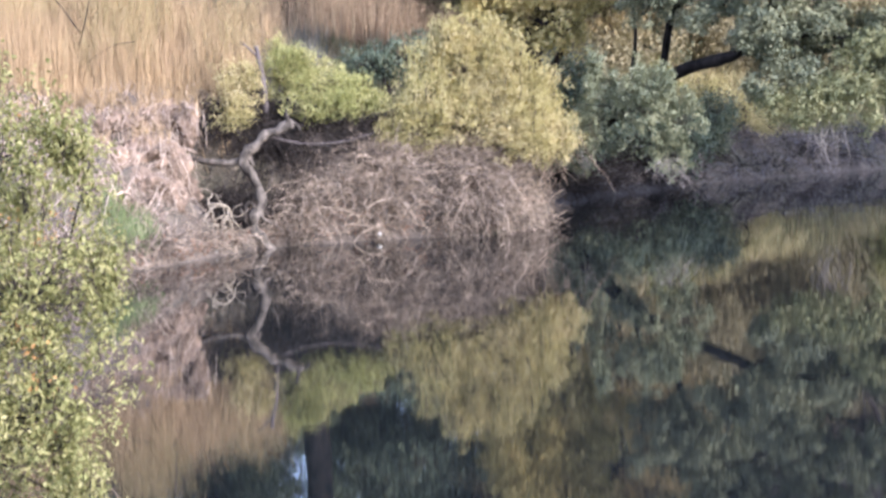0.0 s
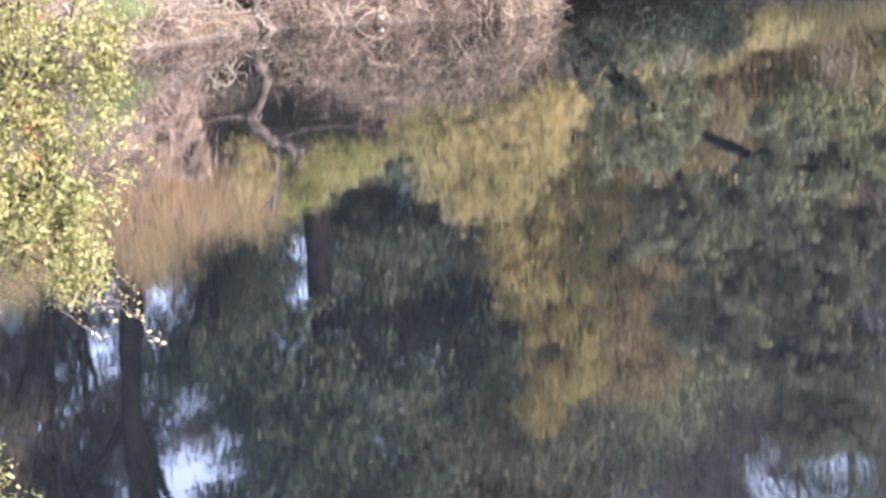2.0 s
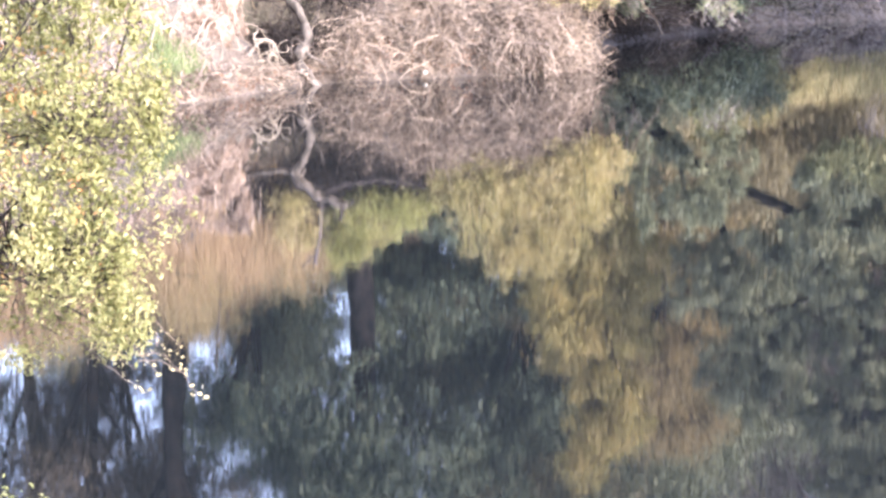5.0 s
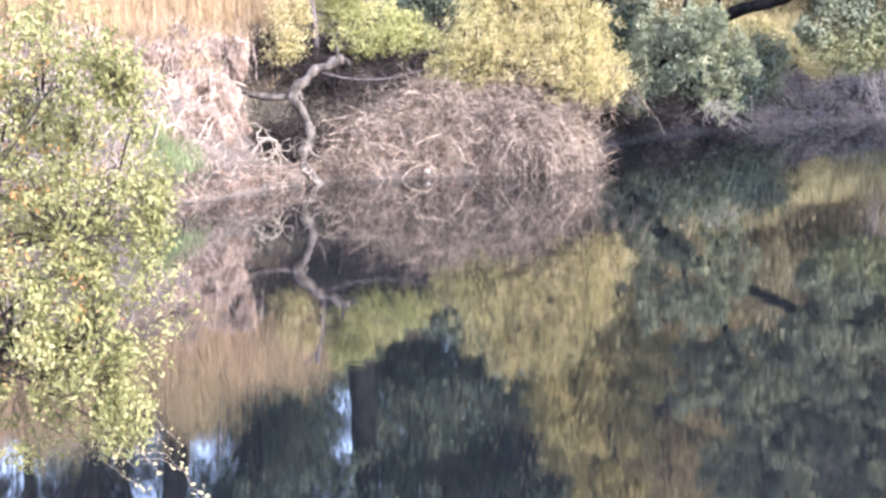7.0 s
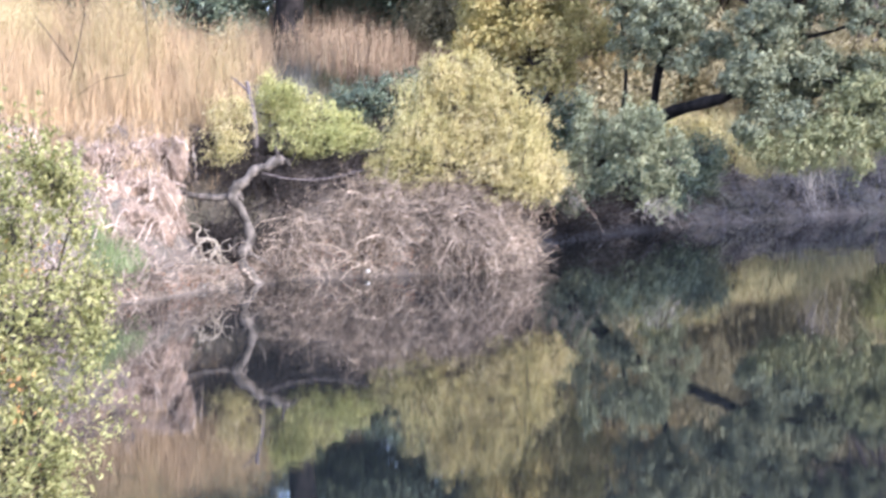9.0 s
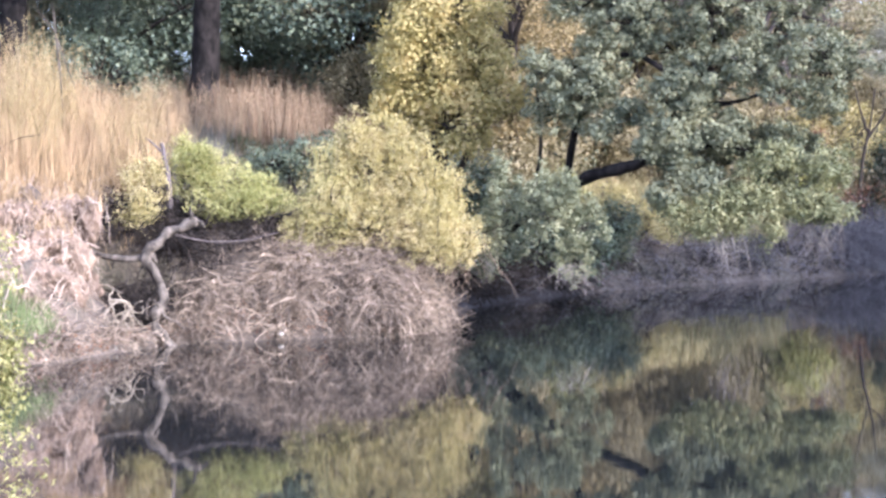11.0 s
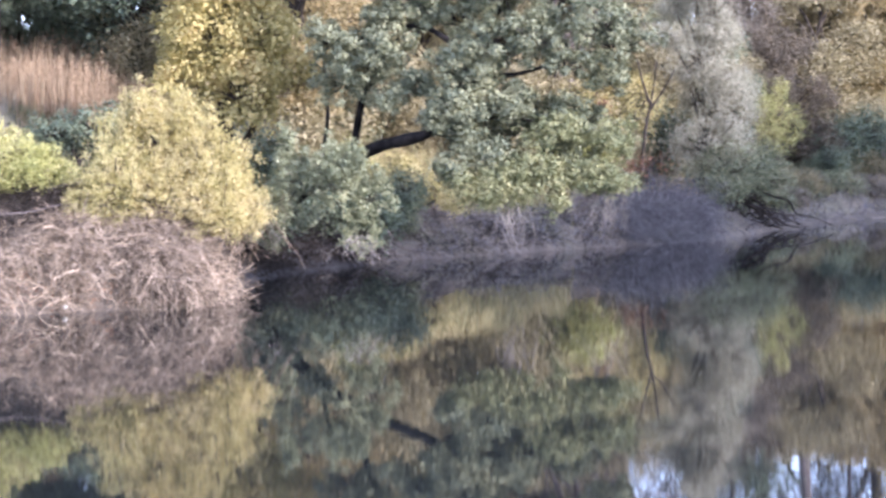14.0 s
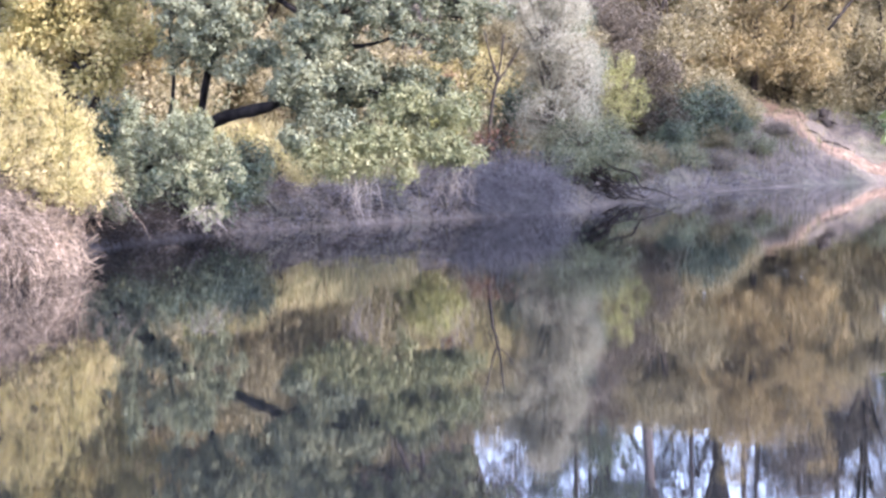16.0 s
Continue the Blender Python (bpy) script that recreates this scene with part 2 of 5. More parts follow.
def tubes(paths, radii, sides=4):
    """Corners and faces of many tapered stems: paths (n, k, 3), radii (n, k)."""
    paths, radii = np.asarray(paths, float), np.asarray(radii, float)
    n, k, _ = paths.shape
    tang = unit(np.gradient(paths, axis=1))
    ref = np.where(np.abs(tang[..., 2:3]) > 0.9, np.array([1.0, 0, 0]), np.array([0, 0, 1.0]))
    a = unit(np.cross(tang, ref))
    b = np.cross(tang, a)
    ang = np.arange(sides) * 2 * np.pi / sides
    ring = a[:, :, None, :] * np.cos(ang)[None, None, :, None] + b[:, :, None, :] * np.sin(ang)[None, None, :, None]
    v = paths[:, :, None, :] + ring * radii[:, :, None, None]
    idx = np.arange(n * k * sides).reshape(n, k, sides)
    q = np.stack([idx[:, :-1], np.roll(idx[:, :-1], -1, 2), np.roll(idx[:, 1:], -1, 2), idx[:, 1:]], -1)
    return v.reshape(-1, 3), q.reshape(-1, 4)


def stem_mesh(name, paths, radii, mat, sides=4):
    v, q = tubes(paths, radii, sides)
    return mesh_np(name, v, q, mat, smooth=sides > 4)


def bend(points, k):
    """k points along a smooth curve through the given ones."""
    p = np.asarray(points, float)
    p = np.vstack([2 * p[0] - p[1], p, 2 * p[-1] - p[-2]])
    out = []
    for u in np.linspace(0, len(p) - 3 - 1e-6, k):
        i = int(u)
        t = u - i
        a, b, c, d = p[i:i + 4]
        out.append(0.5 * (2 * b + (c - a) * t + (2 * a - 5 * b + 4 * c - d) * t * t + (3 * b - a - 3 * c + d) * t ** 3))
    return np.array(out)


def limb_mesh(name, points, r0, r1, mat, k=14, sides=9, knobs=0.1):
    """One limb: a bent, knobbly, tapered stem with a closed end."""
    p = bend(points, k)
    r = np.append(np.linspace(r0, r1, k), r1 * 0.03)
    p = np.vstack([p, p[-1] + unit(p[-1] - p[-2]) * r1 * 0.25])
    tang = unit(np.gradient(p, axis=0))
    side = unit(np.cross(tang[0], (0.3, 0.9, 0.25)))
    ang = np.arange(sides) * 2 * np.pi / sides
    rings = []
    for q, t, rr in zip(p, tang, r):
        side = unit(side - t * np.dot(side, t))
        up = np.cross(t, side)
        ring = side[None] * np.cos(ang)[:, None] + up[None] * np.sin(ang)[:, None]
        wob = np.array([noise.noise(Vector(q + d * rr) * (1.2 / r0 ** 0.5)) + 0.5 * noise.noise(Vector(q + d * rr) * (3.1 / r0 ** 0.5)) for d in ring])
        rings.append(q + ring * rr * (1 + 2.0 * knobs * wob[:, None]))
    idx = np.arange(len(p) * sides).reshape(len(p), sides)
    q = np.stack([idx[:-1], np.roll(idx[:-1], -1, 1), np.roll(idx[1:], -1, 1), idx[1:]], -1).reshape(-1, 4)
    return mesh_np(name, np.vstack(rings), q, mat, smooth=True)


def leaf_faces(centres, normals, size, rng, aspect=0.55, droop=0.0, spread=0.35):
    """Folded, pointed leaves: four corners each, base, two sides and tip."""
    n = len(centres)
    d = unit(rng.normal(size=(n, 3)))
    d[:, 2] -= droop
    d = unit(d - normals * np.sum(d * normals, 1, keepdims=True))
    s = np.cross(normals, d)
    ln = size * rng.uniform(1 - spread, 1 + spread, (n, 1))
    w = ln * aspect * rng.uniform(0.8, 1.2, (n, 1))
    lift = normals * w * 0.18
    v = np.stack([centres - d * ln * 0.5, centres + s * w * 0.5 + lift + d * ln * 0.05, centres + d * ln * 0.5, centres - s * w * 0.5 + lift + d * ln * 0.05], 1)
    return v.reshape(-1, 3), np.arange(4 * n).reshape(n, 4)


def broad_leaves(centres, normals, size, rng, aspect=0.55, droop=0.0, spread=0.5):
    """Leaves with a rounded outline, folded along the midrib and curled towards the tip: six corners, two faces."""
    n = len(centres)
    d = unit(rng.normal(size=(n, 3)))
    d[:, 2] -= droop
    d = unit(d - normals * np.sum(d * normals, 1, keepdims=True))
    s = np.cross(normals, d)
    ln = size * rng.uniform(1 - spread, 1 + spread, (n, 1))
    w = ln * aspect * rng.uniform(0.75, 1.2, (n, 1)) / 2
    fold = normals * w * rng.uniform(0.1, 0.5, (n, 1))
    curl = -normals * ln * rng.uniform(0.0, 0.25, (n, 1))
    v = np.stack([centres - d * ln * 0.5, centres - d * ln * 0.2 + s * w * 0.85 + fold, centres + d * ln * 0.18 + s * w * 0.9 + fold + curl * 0.3, centres + d * ln * 0.5 + curl,
                  centres + d * ln * 0.18 - s * w * 0.9 + fold + curl * 0.3, centres - d * ln * 0.2 - s * w * 0.85 + fold], 1)
    i = np.arange(6 * n).reshape(n, 6)
    return v.reshape(-1, 3), np.stack([i[:, [0, 1, 2, 3]], i[:, [0, 3, 4, 5]]], 1).reshape(-1, 4)


def crown_points(lobes, count, clump, rng, shell=0.5, ragged=0.35, tufts=900):
    """Clumps of leaves through a crown made of lobes (x, y, z, rx, ry, rz): centres, outward directions and the clump centres."""
    lobes = np.asarray(lobes, float)
    weight = np.prod(lobes[:, 3:], 1) ** (2 / 3)
    per = max(14, count // tufts)
    m = max(8, count // per)
    pick = rng.choice(len(lobes), m, p=weight / weight.sum())
    d = unit(rng.normal(size=(m, 3)))
    rad = shell + (1 - shell) * rng.random((m, 1)) ** 0.6
    jag = np.array([noise.noise(Vector(x) * 2.3 + Vector((p * 7.1, 0, 0))) for x, p in zip(d, pick)])[:, None]
    off = d * lobes[pick, 3:] * rad * (1 + ragged * jag)
    cc = lobes[pick, :3] + off
    which = rng.integers(0, m, count)
    ball = unit(rng.normal(size=(count, 3)))
    grown = (clump * rng.uniform(0.6, 1.4, m))[which, None]
    pts = cc[which] + ball * (1, 1, 0.8) * grown * 1.9 * rng.random((count, 1)) ** 0.45
    return pts, unit(d[which] * 0.6 + ball), cc, pick


def foliage(name, lobes, count, size, mat, rng, clump=0.25, aspect=0.55, droop=0.2, up=0.5, shell=0.5, ragged=0.35, wild=0.45, broad=False, tufts=900):
    pts, out, cc, pick = crown_points(lobes, count, clump, rng, shell, ragged, tufts)
    nrm = unit(out * 0.7 + rng.normal(size=out.shape) * wild + np.array([0, 0, up]))
    v, q = (broad_leaves if broad else leaf_faces)(pts, nrm, size, rng, aspect, droop)
    return mesh_np(name, v, q, mat), cc, pick


def twig_mesh(name, lobes, cc, pick, mat, rng, r=0.012, share=1.0, origin=None):
    """Thin twigs from inside each lobe out to its leaf clumps."""
    lobes = np.asarray(lobes, float)
    keep = rng.random(len(cc)) < share
    end = cc[keep]
    start = lobes[pick[keep], :3] * 0.75 + 0.25 * end - np.array([0, 0, 0.25]) * lobes[pick[keep], 5:6]
    if origin is not None:
        start = start * 0.6 + np.asarray(origin) * 0.4
    u = np.linspace(0, 1, 5)[None, :, None]
    p = start[:, None] * (1 - u) + end[:, None] * u
    p[:, 1:4] += rng.normal(size=(len(end), 3, 3)) * 0.05 * np.linalg.norm(end - start, axis=1)[:, None, None]
    rr = np.linspace(1, 0.35, 5)[None] * r * rng.uniform(0.6, 1.4, (len(end), 1))
    return stem_mesh(name, p, rr, mat, 3)


def plant(name, base, label, category, group=""):
    ob = new(name)
    ob.location = base
    ob.empty_display_size = 0.3
    return tagged(ob, label, category, group)


def bush(name, base, lobes, count, size, mat, seed, label, stems=7, bark=BARK, category="shrub", group="", r=0.03, shoots=0, shoot=0.28, other=None, split=0.0, **more):
    """A shrub: stems from its foot into the lobes, thin twigs, leaves, upright leafy shoots. Lobes and base in world metres.
    other: a second leaf colour for the lobes whose x lies below split."""
    rng = np.random.default_rng(seed)
    base = np.asarray(base, float)
    lobes = np.asarray(lobes, float).copy()
    big = len(lobes)
    if shoots:
        pick = rng.integers(0, big, shoots)
        a = rng.uniform(-0.8, 0.8, shoots)
        s = lobes[pick]
        tops = np.column_stack([s[:, 0] + a * s[:, 3], s[:, 1] + rng.uniform(-0.7, 0.3, shoots) * s[:, 4], s[:, 2] + s[:, 5] * np.sqrt(1 - a * a) * 0.95])
        lobes = np.vstack([lobes, np.column_stack([tops, np.full(shoots, 0.07), np.full(shoots, 0.07), rng.uniform(0.55, 1.15, shoots) * shoot])])
    lobes[:, :3] -= base
    root = plant(name, base, label, category, group)
    low = lobes[:, 0] + base[0] < split if other else np.zeros(len(lobes), bool)
    bulk = np.prod(lobes[:, 3:], 1) ** (2 / 3)
    for sub, leaf in ((lobes[~low], mat), (lobes[low], other)):
        if len(sub):
            share = np.sum(np.prod(sub[:, 3:], 1) ** (2 / 3)) / bulk.sum()
            me, cc, pick = foliage("foliage", sub, int(count * share), size, leaf, rng, **more)
            part("foliage", me, root)
            part("twig", twig_mesh("twig", sub, cc, pick, bark, rng, r * 0.28, 0.8), root, kind="stuff")
    for k in range(stems):
        tip = lobes[k % big, :3] + rng.normal(size=3) * lobes[k % big, 3:] * 0.3
        mid = tip * 0.5 + rng.normal(size=3) * 0.12 * np.linalg.norm(tip) + np.array([0, 0, 0.18 * np.linalg.norm(tip[:2])])
        part("stem", limb_mesh("stem", [rng.normal(size=3) * (0.12, 0.12, 0.02) - (0, 0, 0.15), mid, tip], r * rng.uniform(0.7, 1.3), r * 0.3, bark, 8, 5), root)
    return root


def tree(name, base, trunk, r0, limbs, lobes, count, size, mat, seed, label, bark=BARK, group="", twig=0.02, **more):
    """A tree: a tapered trunk and limbs through given points, twigs and leaf clumps. All in metres from its foot."""
    rng = np.random.default_rng(seed)
    root = plant(name, base, label, "tree", group)
    part("trunk", limb_mesh("trunk", trunk, r0, r0 * 0.35, bark, 18, 11, 0.14), root)
    for pts, a, b in limbs:
        part("limb", limb_mesh("limb", pts, a, b, bark, 12, 7, 0.12), root)
    me, cc, pick = foliage("crown", lobes, count, size, mat, rng, **more)
    part("crown", me, root)
    part("twig", twig_mesh("twig", lobes, cc, pick, bark, rng, twig, 0.8), root, kind="stuff")
    return root


def grow(height, spread, n, rng, low=0.35, top=0.7):
    """Limbs and lobes for a free-standing tree of that height."""
    limbs, lobes = [], []
    for k in range(n):
        a = k * 2.399 + rng.uniform(-0.4, 0.4)
        z0 = height * rng.uniform(low, top)
        reach = spread * rng.uniform(0.45, 1.0) * (1.15 - 0.6 * (z0 / height))
        z1 = z0 + height * rng.uniform(0.08, 0.24)
        end = np.array([math.cos(a) * reach, math.sin(a) * reach, z1])
        limbs.append(([(0, 0, z0 * 0.8), (end[0] * 0.5, end[1] * 0.5, z0 + 0.35 * (z1 - z0)), tuple(end)], 0.011 * height, 0.003 * height))
        s = spread * rng.uniform(0.3, 0.5)
        lobes.append((*end, s, s, s * rng.uniform(0.6, 0.95)))
    lobes.append((0, 0, height * 0.9, spread * 0.45, spread * 0.45, height * 0.12))
    return limbs, lobes


def blades(bases, heights, width, rng, lean=0.25, k=3):
    """Upright blades or stalks: thin bent strips."""
    n = len(bases)
    a = rng.uniform(0, 2 * np.pi, n)
    tip = np.stack([np.cos(a), np.sin(a)], 1) * (lean * rng.random(n) * heights)[:, None]
    f = rng.uniform(0, np.pi, n)
    side = np.stack([np.cos(f), np.sin(f), np.zeros(n)], 1)
    u = np.linspace(0, 1, k)
    p = np.zeros((n, k, 3))
    p[:, :, :2] = bases[:, None, :2] + tip[:, None] * (u ** 2)[None, :, None]
    p[:, :, 2] = bases[:, None, 2] + heights[:, None] * u[None] * (1 - 0.12 * u[None])
    w = width * rng.uniform(0.6, 1.4, (n, 1)) * (1 - 0.85 * u[None] ** 1.5)
    v = np.stack([p - side[:, None] * w[..., None] / 2, p + side[:, None] * w[..., None] / 2], 2)
    idx = np.arange(n * k * 2).reshape(n, k, 2)
    q = np.stack([idx[:, :-1, 0], idx[:, :-1, 1], idx[:, 1:, 1], idx[:, 1:, 0]], -1)
    return v.reshape(-1, 3), q.reshape(-1, 4), p[:, -1]


# ---- the lie of the land ----
FAR_SHORE = np.array([(-400, -60), (-120, 2), (-40, 24), (-14, 31.5), (-8.5, 33.6), (-6, 35.2), (-4.9, 36.8), (-4.2, 38.6), (-3.5, 40.2), (-1.4, 41.1), (0.8, 41.6), (1.35, 42.4), (1.5, 44.5),
                      (1.8, 47.2), (2.5, 50.0), (3.8, 53.0), (5.4, 55.4), (7.1, 57.4), (9.2, 59.3), (11.2, 61.0), (15.4, 64.2), (19.0, 66.8), (22, 72), (26.6, 79.7), (34, 88.4), (44.5, 97), (70, 110), (140, 135), (500, 220)], float)
NEAR_SHORE = np.array([(500, 120), (140, 84), (84, 66), (60, 50), (47, 36), (36, 23), (24, 11), (12, 6), (4, 4.4), (0, 4.6), (-2.1, 6.0), (-2.75, 8.5), (-3.1, 11.0), (-4.5, 14), (-12, 16.5), (-40, 10), (-120, -12), (-400, -75)], float)


def shore_distance(x, y, line):
    """Distance to a shoreline (positive on its left hand), and where along it the nearest point lies (its x)."""
    best = np.full(x.shape, 1e9)
    sign, near = np.ones(x.shape), np.zeros(x.shape)
    for (ax, ay), (bx, by) in zip(line[:-1], line[1:]):
        dx, dy = bx - ax, by - ay
        u = np.clip(((x - ax) * dx + (y - ay) * dy) / (dx * dx + dy * dy), 0, 1)
        px, py = ax + u * dx, ay + u * dy
        d = np.hypot(x - px, y - py)
        m = d < best
        best = np.where(m, d, best)
        sign = np.where(m, np.sign(dx * (y - ay) - dy * (x - ax)), sign)
        near = np.where(m, px, near)
    return best * np.where(sign == 0, 1, sign), near


BANK_X = [-60, -9, -5, -3.8, -2.5, 0.7, 1.5, 3, 5, 12, 20, 28, 36, 42, 60]
BANK_Z = [2.6, 2.8, 2.95, 2.7, 2.3, 2.2, 1.9, 1.6, 1.5, 1.9, 1.9, 1.1, 1.6, 3.6, 3.6]
BANK_RUN = [5, 4.4, 3.7, 2.6, 2.4, 2.4, 1.3, 2.4, 3.2, 4.5, 5, 7, 9, 8, 9]


def land(x, y):
    x, y = np.asarray(x, float), np.asarray(y, float)
    d, nx = shore_distance(x, y, FAR_SHORE)
    top, run = np.interp(nx, BANK_X, BANK_Z), np.interp(nx, BANK_X, BANK_RUN)
    s = np.clip(d / run, 0, 1)
    far = top * (1 - (1 - s) ** 1.6) + np.clip(d - run, 0, 5) * 0.36 + np.clip(d - run - 5, 0, 14) * 0.12 + np.clip(d - run - 19, 0, 200) * 0.02
    far = np.where(d < 0, np.maximum(-1.5, d * 0.45), far)
    e, _ = shore_distance(x, y, NEAR_SHORE)
    nearz = 1.45 * (1 - (1 - np.clip(e / 3.6, 0, 1)) ** 1.5) + np.clip(e - 3.6, 0, 30) * 0.03
    nearz = np.where(e < 0, np.maximum(-1.5, e * 0.45), nearz)
    rise = 1.0 * np.exp(-((x + 2.2) / 3.4) ** 2) / (1 + np.exp(-np.clip((y - 57) / 0.9, -40, 40))) * np.exp(-np.clip((y - 66) / 12, 0, 9) ** 2)
    z = np.maximum(far + np.where(d > 0.5, rise, 0), nearz)
    wob = 0.16 * np.sin(x * 1.7 + 1.3 * np.sin(y * 0.9)) * np.sin(y * 1.45 + 0.8 * np.sin(x * 1.1)) + 0.07 * np.sin(x * 4.3 + y * 2.1) * np.sin(y * 3.9 - x * 1.3)
    gap = 1 / (1 + np.exp(-(x + 4.9 + 0.35 * (y - 40) - 0.15 * np.sin(y * 5)) / 0.08)) / (1 + np.exp((x + 3.2) / 0.25)) * np.exp(-((y - 41.0) / 1.35) ** 4)
    z = np.where(z > 0.25, np.maximum(z - 2.3 * gap, 0.25), z)
    lump = 0.34 * np.sin(x * 5.1 + 2 * np.sin(y * 2.2)) * np.sin(y * 4.7 + 1.5 * np.sin(x * 2.9)) * np.exp(-((x + 6.5) / 2.5) ** 2) * (np.abs(d - 2) < 2)
    wob = wob + lump + np.clip((x - 18) / 8, 0, 1) * (0.28 * np.sin(x * 0.9 + np.sin(y * 0.7)) * np.sin(y * 0.8 + 1.3 * np.sin(x * 0.5)) + 0.13 * np.sin(x * 2.1 + y * 1.1) * np.sin(y * 1.9))
    return z + wob * np.clip(np.maximum(d, e) * 0.8, 0, 1)


def spaced(marks, far, grow_by=1.22):
    """Grid lines: (start, step) stretches, then ever wider out to the horizon."""
    core = [v for (lo, step), (hi, _) in zip(marks[:-1], marks[1:]) for v in np.arange(lo, hi - step / 2, step)] + [marks[-1][0]]
    up, down = [], []
    s, x = marks[-1][1], core[-1]
    while x < far:
        s *= grow_by
        x += s
        up.append(x)
    s, x = marks[0][1], core[0]
    while x > -far:
        s *= grow_by
        x -= s
        down.append(x)
    return np.array(down[::-1] + core + up)


gx = spaced([(-14, 0.3), (-10, 0.15), (4, 0.4), (48, 0.4)], 1500)
gy = spaced([(3, 0.5), (34, 0.16), (45, 0.42), (106, 0.42)], 1500)
X, Y = np.meshgrid(gx, gy)
Z = land(X, Y)
gi = np.arange(X.size).reshape(X.shape)
quads = np.stack([gi[:-1, :-1], gi[:-1, 1:], gi[1:, 1:], gi[1:, :-1]], -1).reshape(-1, 4)
tagged(new("ground", mesh_np("ground", np.stack([X, Y, Z], -1).reshape(-1, 3), quads, SOIL, True)), "dry brown earth river banks rising to rough ground", "ground", kind="structure")
wv = np.array([(-1500, -1500, 0), (1500, -1500, 0), (1500, 1500, 0), (-1500, 1500, 0)], float)
tagged(new("water", mesh_np("water", wv, np.array([[0, 1, 2, 3]]), WATER)), "still murky green river water reflecting the far bank", "water", kind="structure")

# ---- tall grass and weeds on the far bank ----
def scatter(n, x0, x1, y0, y1, rng, keep=None):
    p = np.stack([rng.uniform(x0, x1, n), rng.uniform(y0, y1, n)], 1)
    if keep is not None:
        p = p[keep(p[:, 0], p[:, 1])]
    return np.column_stack([p, land(p[:, 0], p[:, 1]) - 0.03])


def field(name, bases, h0, h1, width, mat, seed, label, lean=0.25, heads=0.0):
    rng = np.random.default_rng(seed)
    patchy = np.array([0.75 + 0.5 * noise.noise(Vector((b[0] * 0.8, b[1] * 0.8, 3))) for b in bases])
    v, q, tips = blades(bases, rng.uniform(h0, h1, len(bases)) * patchy, width, rng, lean)
    if heads:
        m = rng.random(len(tips)) < heads
        c = np.repeat(tips[m], 8, 0) + rng.normal(size=(8 * m.sum(), 3)) * (0.022, 0.022, 0.10)
        lv, lq = leaf_faces(c, unit(rng.normal(size=c.shape)), 0.038, rng, 0.6)
        q = np.vstack([q, lq + len(v)])
        v = np.vstack([v, lv])
    return tagged(new(name, mesh_np(name, v, q, mat)), label, "grass", kind="stuff")


rng = np.random.default_rng(11)
far_d = lambda x, y: shore_distance(x, y, FAR_SHORE)[0]
field("tall_grass", scatter(44000, -16, -3.6, 36, 49, rng, lambda x, y: (far_d(x, y) > 3.2) & (x < -4.3 + 0.12 * (y - 41))), 1.3, 2.4, 0.011, STRAW, 1, "tall pale golden dry grass standing on the bank", 0.3)
field("weed_field", scatter(22000, -16, 1.4, 57.6, 67, rng), 1.6, 2.5, 0.02, WEED, 2, "tall reddish brown dead weeds with seed heads", 0.2, 0.5)
field("green_grass", scatter(13000, -6.2, -1.2, 43.6, 58, rng, lambda x, y: np.abs(x + 3.4 + 0.07 * (y - 45) + 0.5 * np.sin(y * 1.7)) < 0.9 * np.abs(np.sin(x * 57.3 + y * 31.7)) + 0.25), 0.6, 1.5, 0.018, GREYGRASS, 3, "dull green upright grass among dead weeds", 0.3)
field("bank_grass", scatter(17000, 3, 50, 52, 112, rng, lambda x, y: (far_d(x, y) > 0.4) & (far_d(x, y) < 11) & (np.abs((x - 42.2) * 0.68 + (y - 100.1) * 0.73) > 1.4)), 0.25, 0.9, 0.03, GREYGRASS, 4, "short dry grey brown grass along the far bank", 0.6)
field("pale_grass", scatter(7000, 3, 35, 54, 112, rng, lambda x, y: (far_d(x, y) > 2.5) & (far_d(x, y) < 12)), 0.4, 1.2, 0.03, STRAW, 5, "pale dry grass on the rising bank", 0.5)
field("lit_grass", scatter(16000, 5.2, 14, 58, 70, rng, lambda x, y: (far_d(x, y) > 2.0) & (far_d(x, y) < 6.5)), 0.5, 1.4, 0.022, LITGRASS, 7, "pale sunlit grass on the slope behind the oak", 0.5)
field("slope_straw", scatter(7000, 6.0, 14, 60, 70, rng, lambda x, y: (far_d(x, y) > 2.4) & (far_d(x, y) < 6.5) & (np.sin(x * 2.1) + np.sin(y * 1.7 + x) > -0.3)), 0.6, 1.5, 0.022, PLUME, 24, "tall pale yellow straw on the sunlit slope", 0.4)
field("sedge", scatter(11000, 3, 50, 52, 108, rng, lambda x, y: (far_d(x, y) > 0.3) & (far_d(x, y) < 6)), 0.2, 0.7, 0.025, BLADE, 6, "dull green grass low on the far bank", 0.5)
field("lip_grass", scatter(17000, -12, -4.2, 36, 46, rng, lambda x, y: (far_d(x, y) > 2.3) & (far_d(x, y) < 6.5) & ((x < -4.9 - 0.35 * (y - 40)) | ((y > 42.2) & (x < -4.35)))), 0.3, 1.0, 0.014, STRAW, 8, "short dry straw over the lip of the bank", 0.7)
field("slope_grass", scatter(13000, -3.4, 1.6, 45.5, 58.5, rng), 0.2, 0.7, 0.02, BLADE, 9, "short dull grass on the dip behind the bushes", 0.6)
field("pale_tuft", scatter(2600, -3.1, 0.8, 56.4, 58.2, rng), 0.15, 0.5, 0.02, STRAW, 10, "pale trampled straw at the foot of the weeds", 0.8)
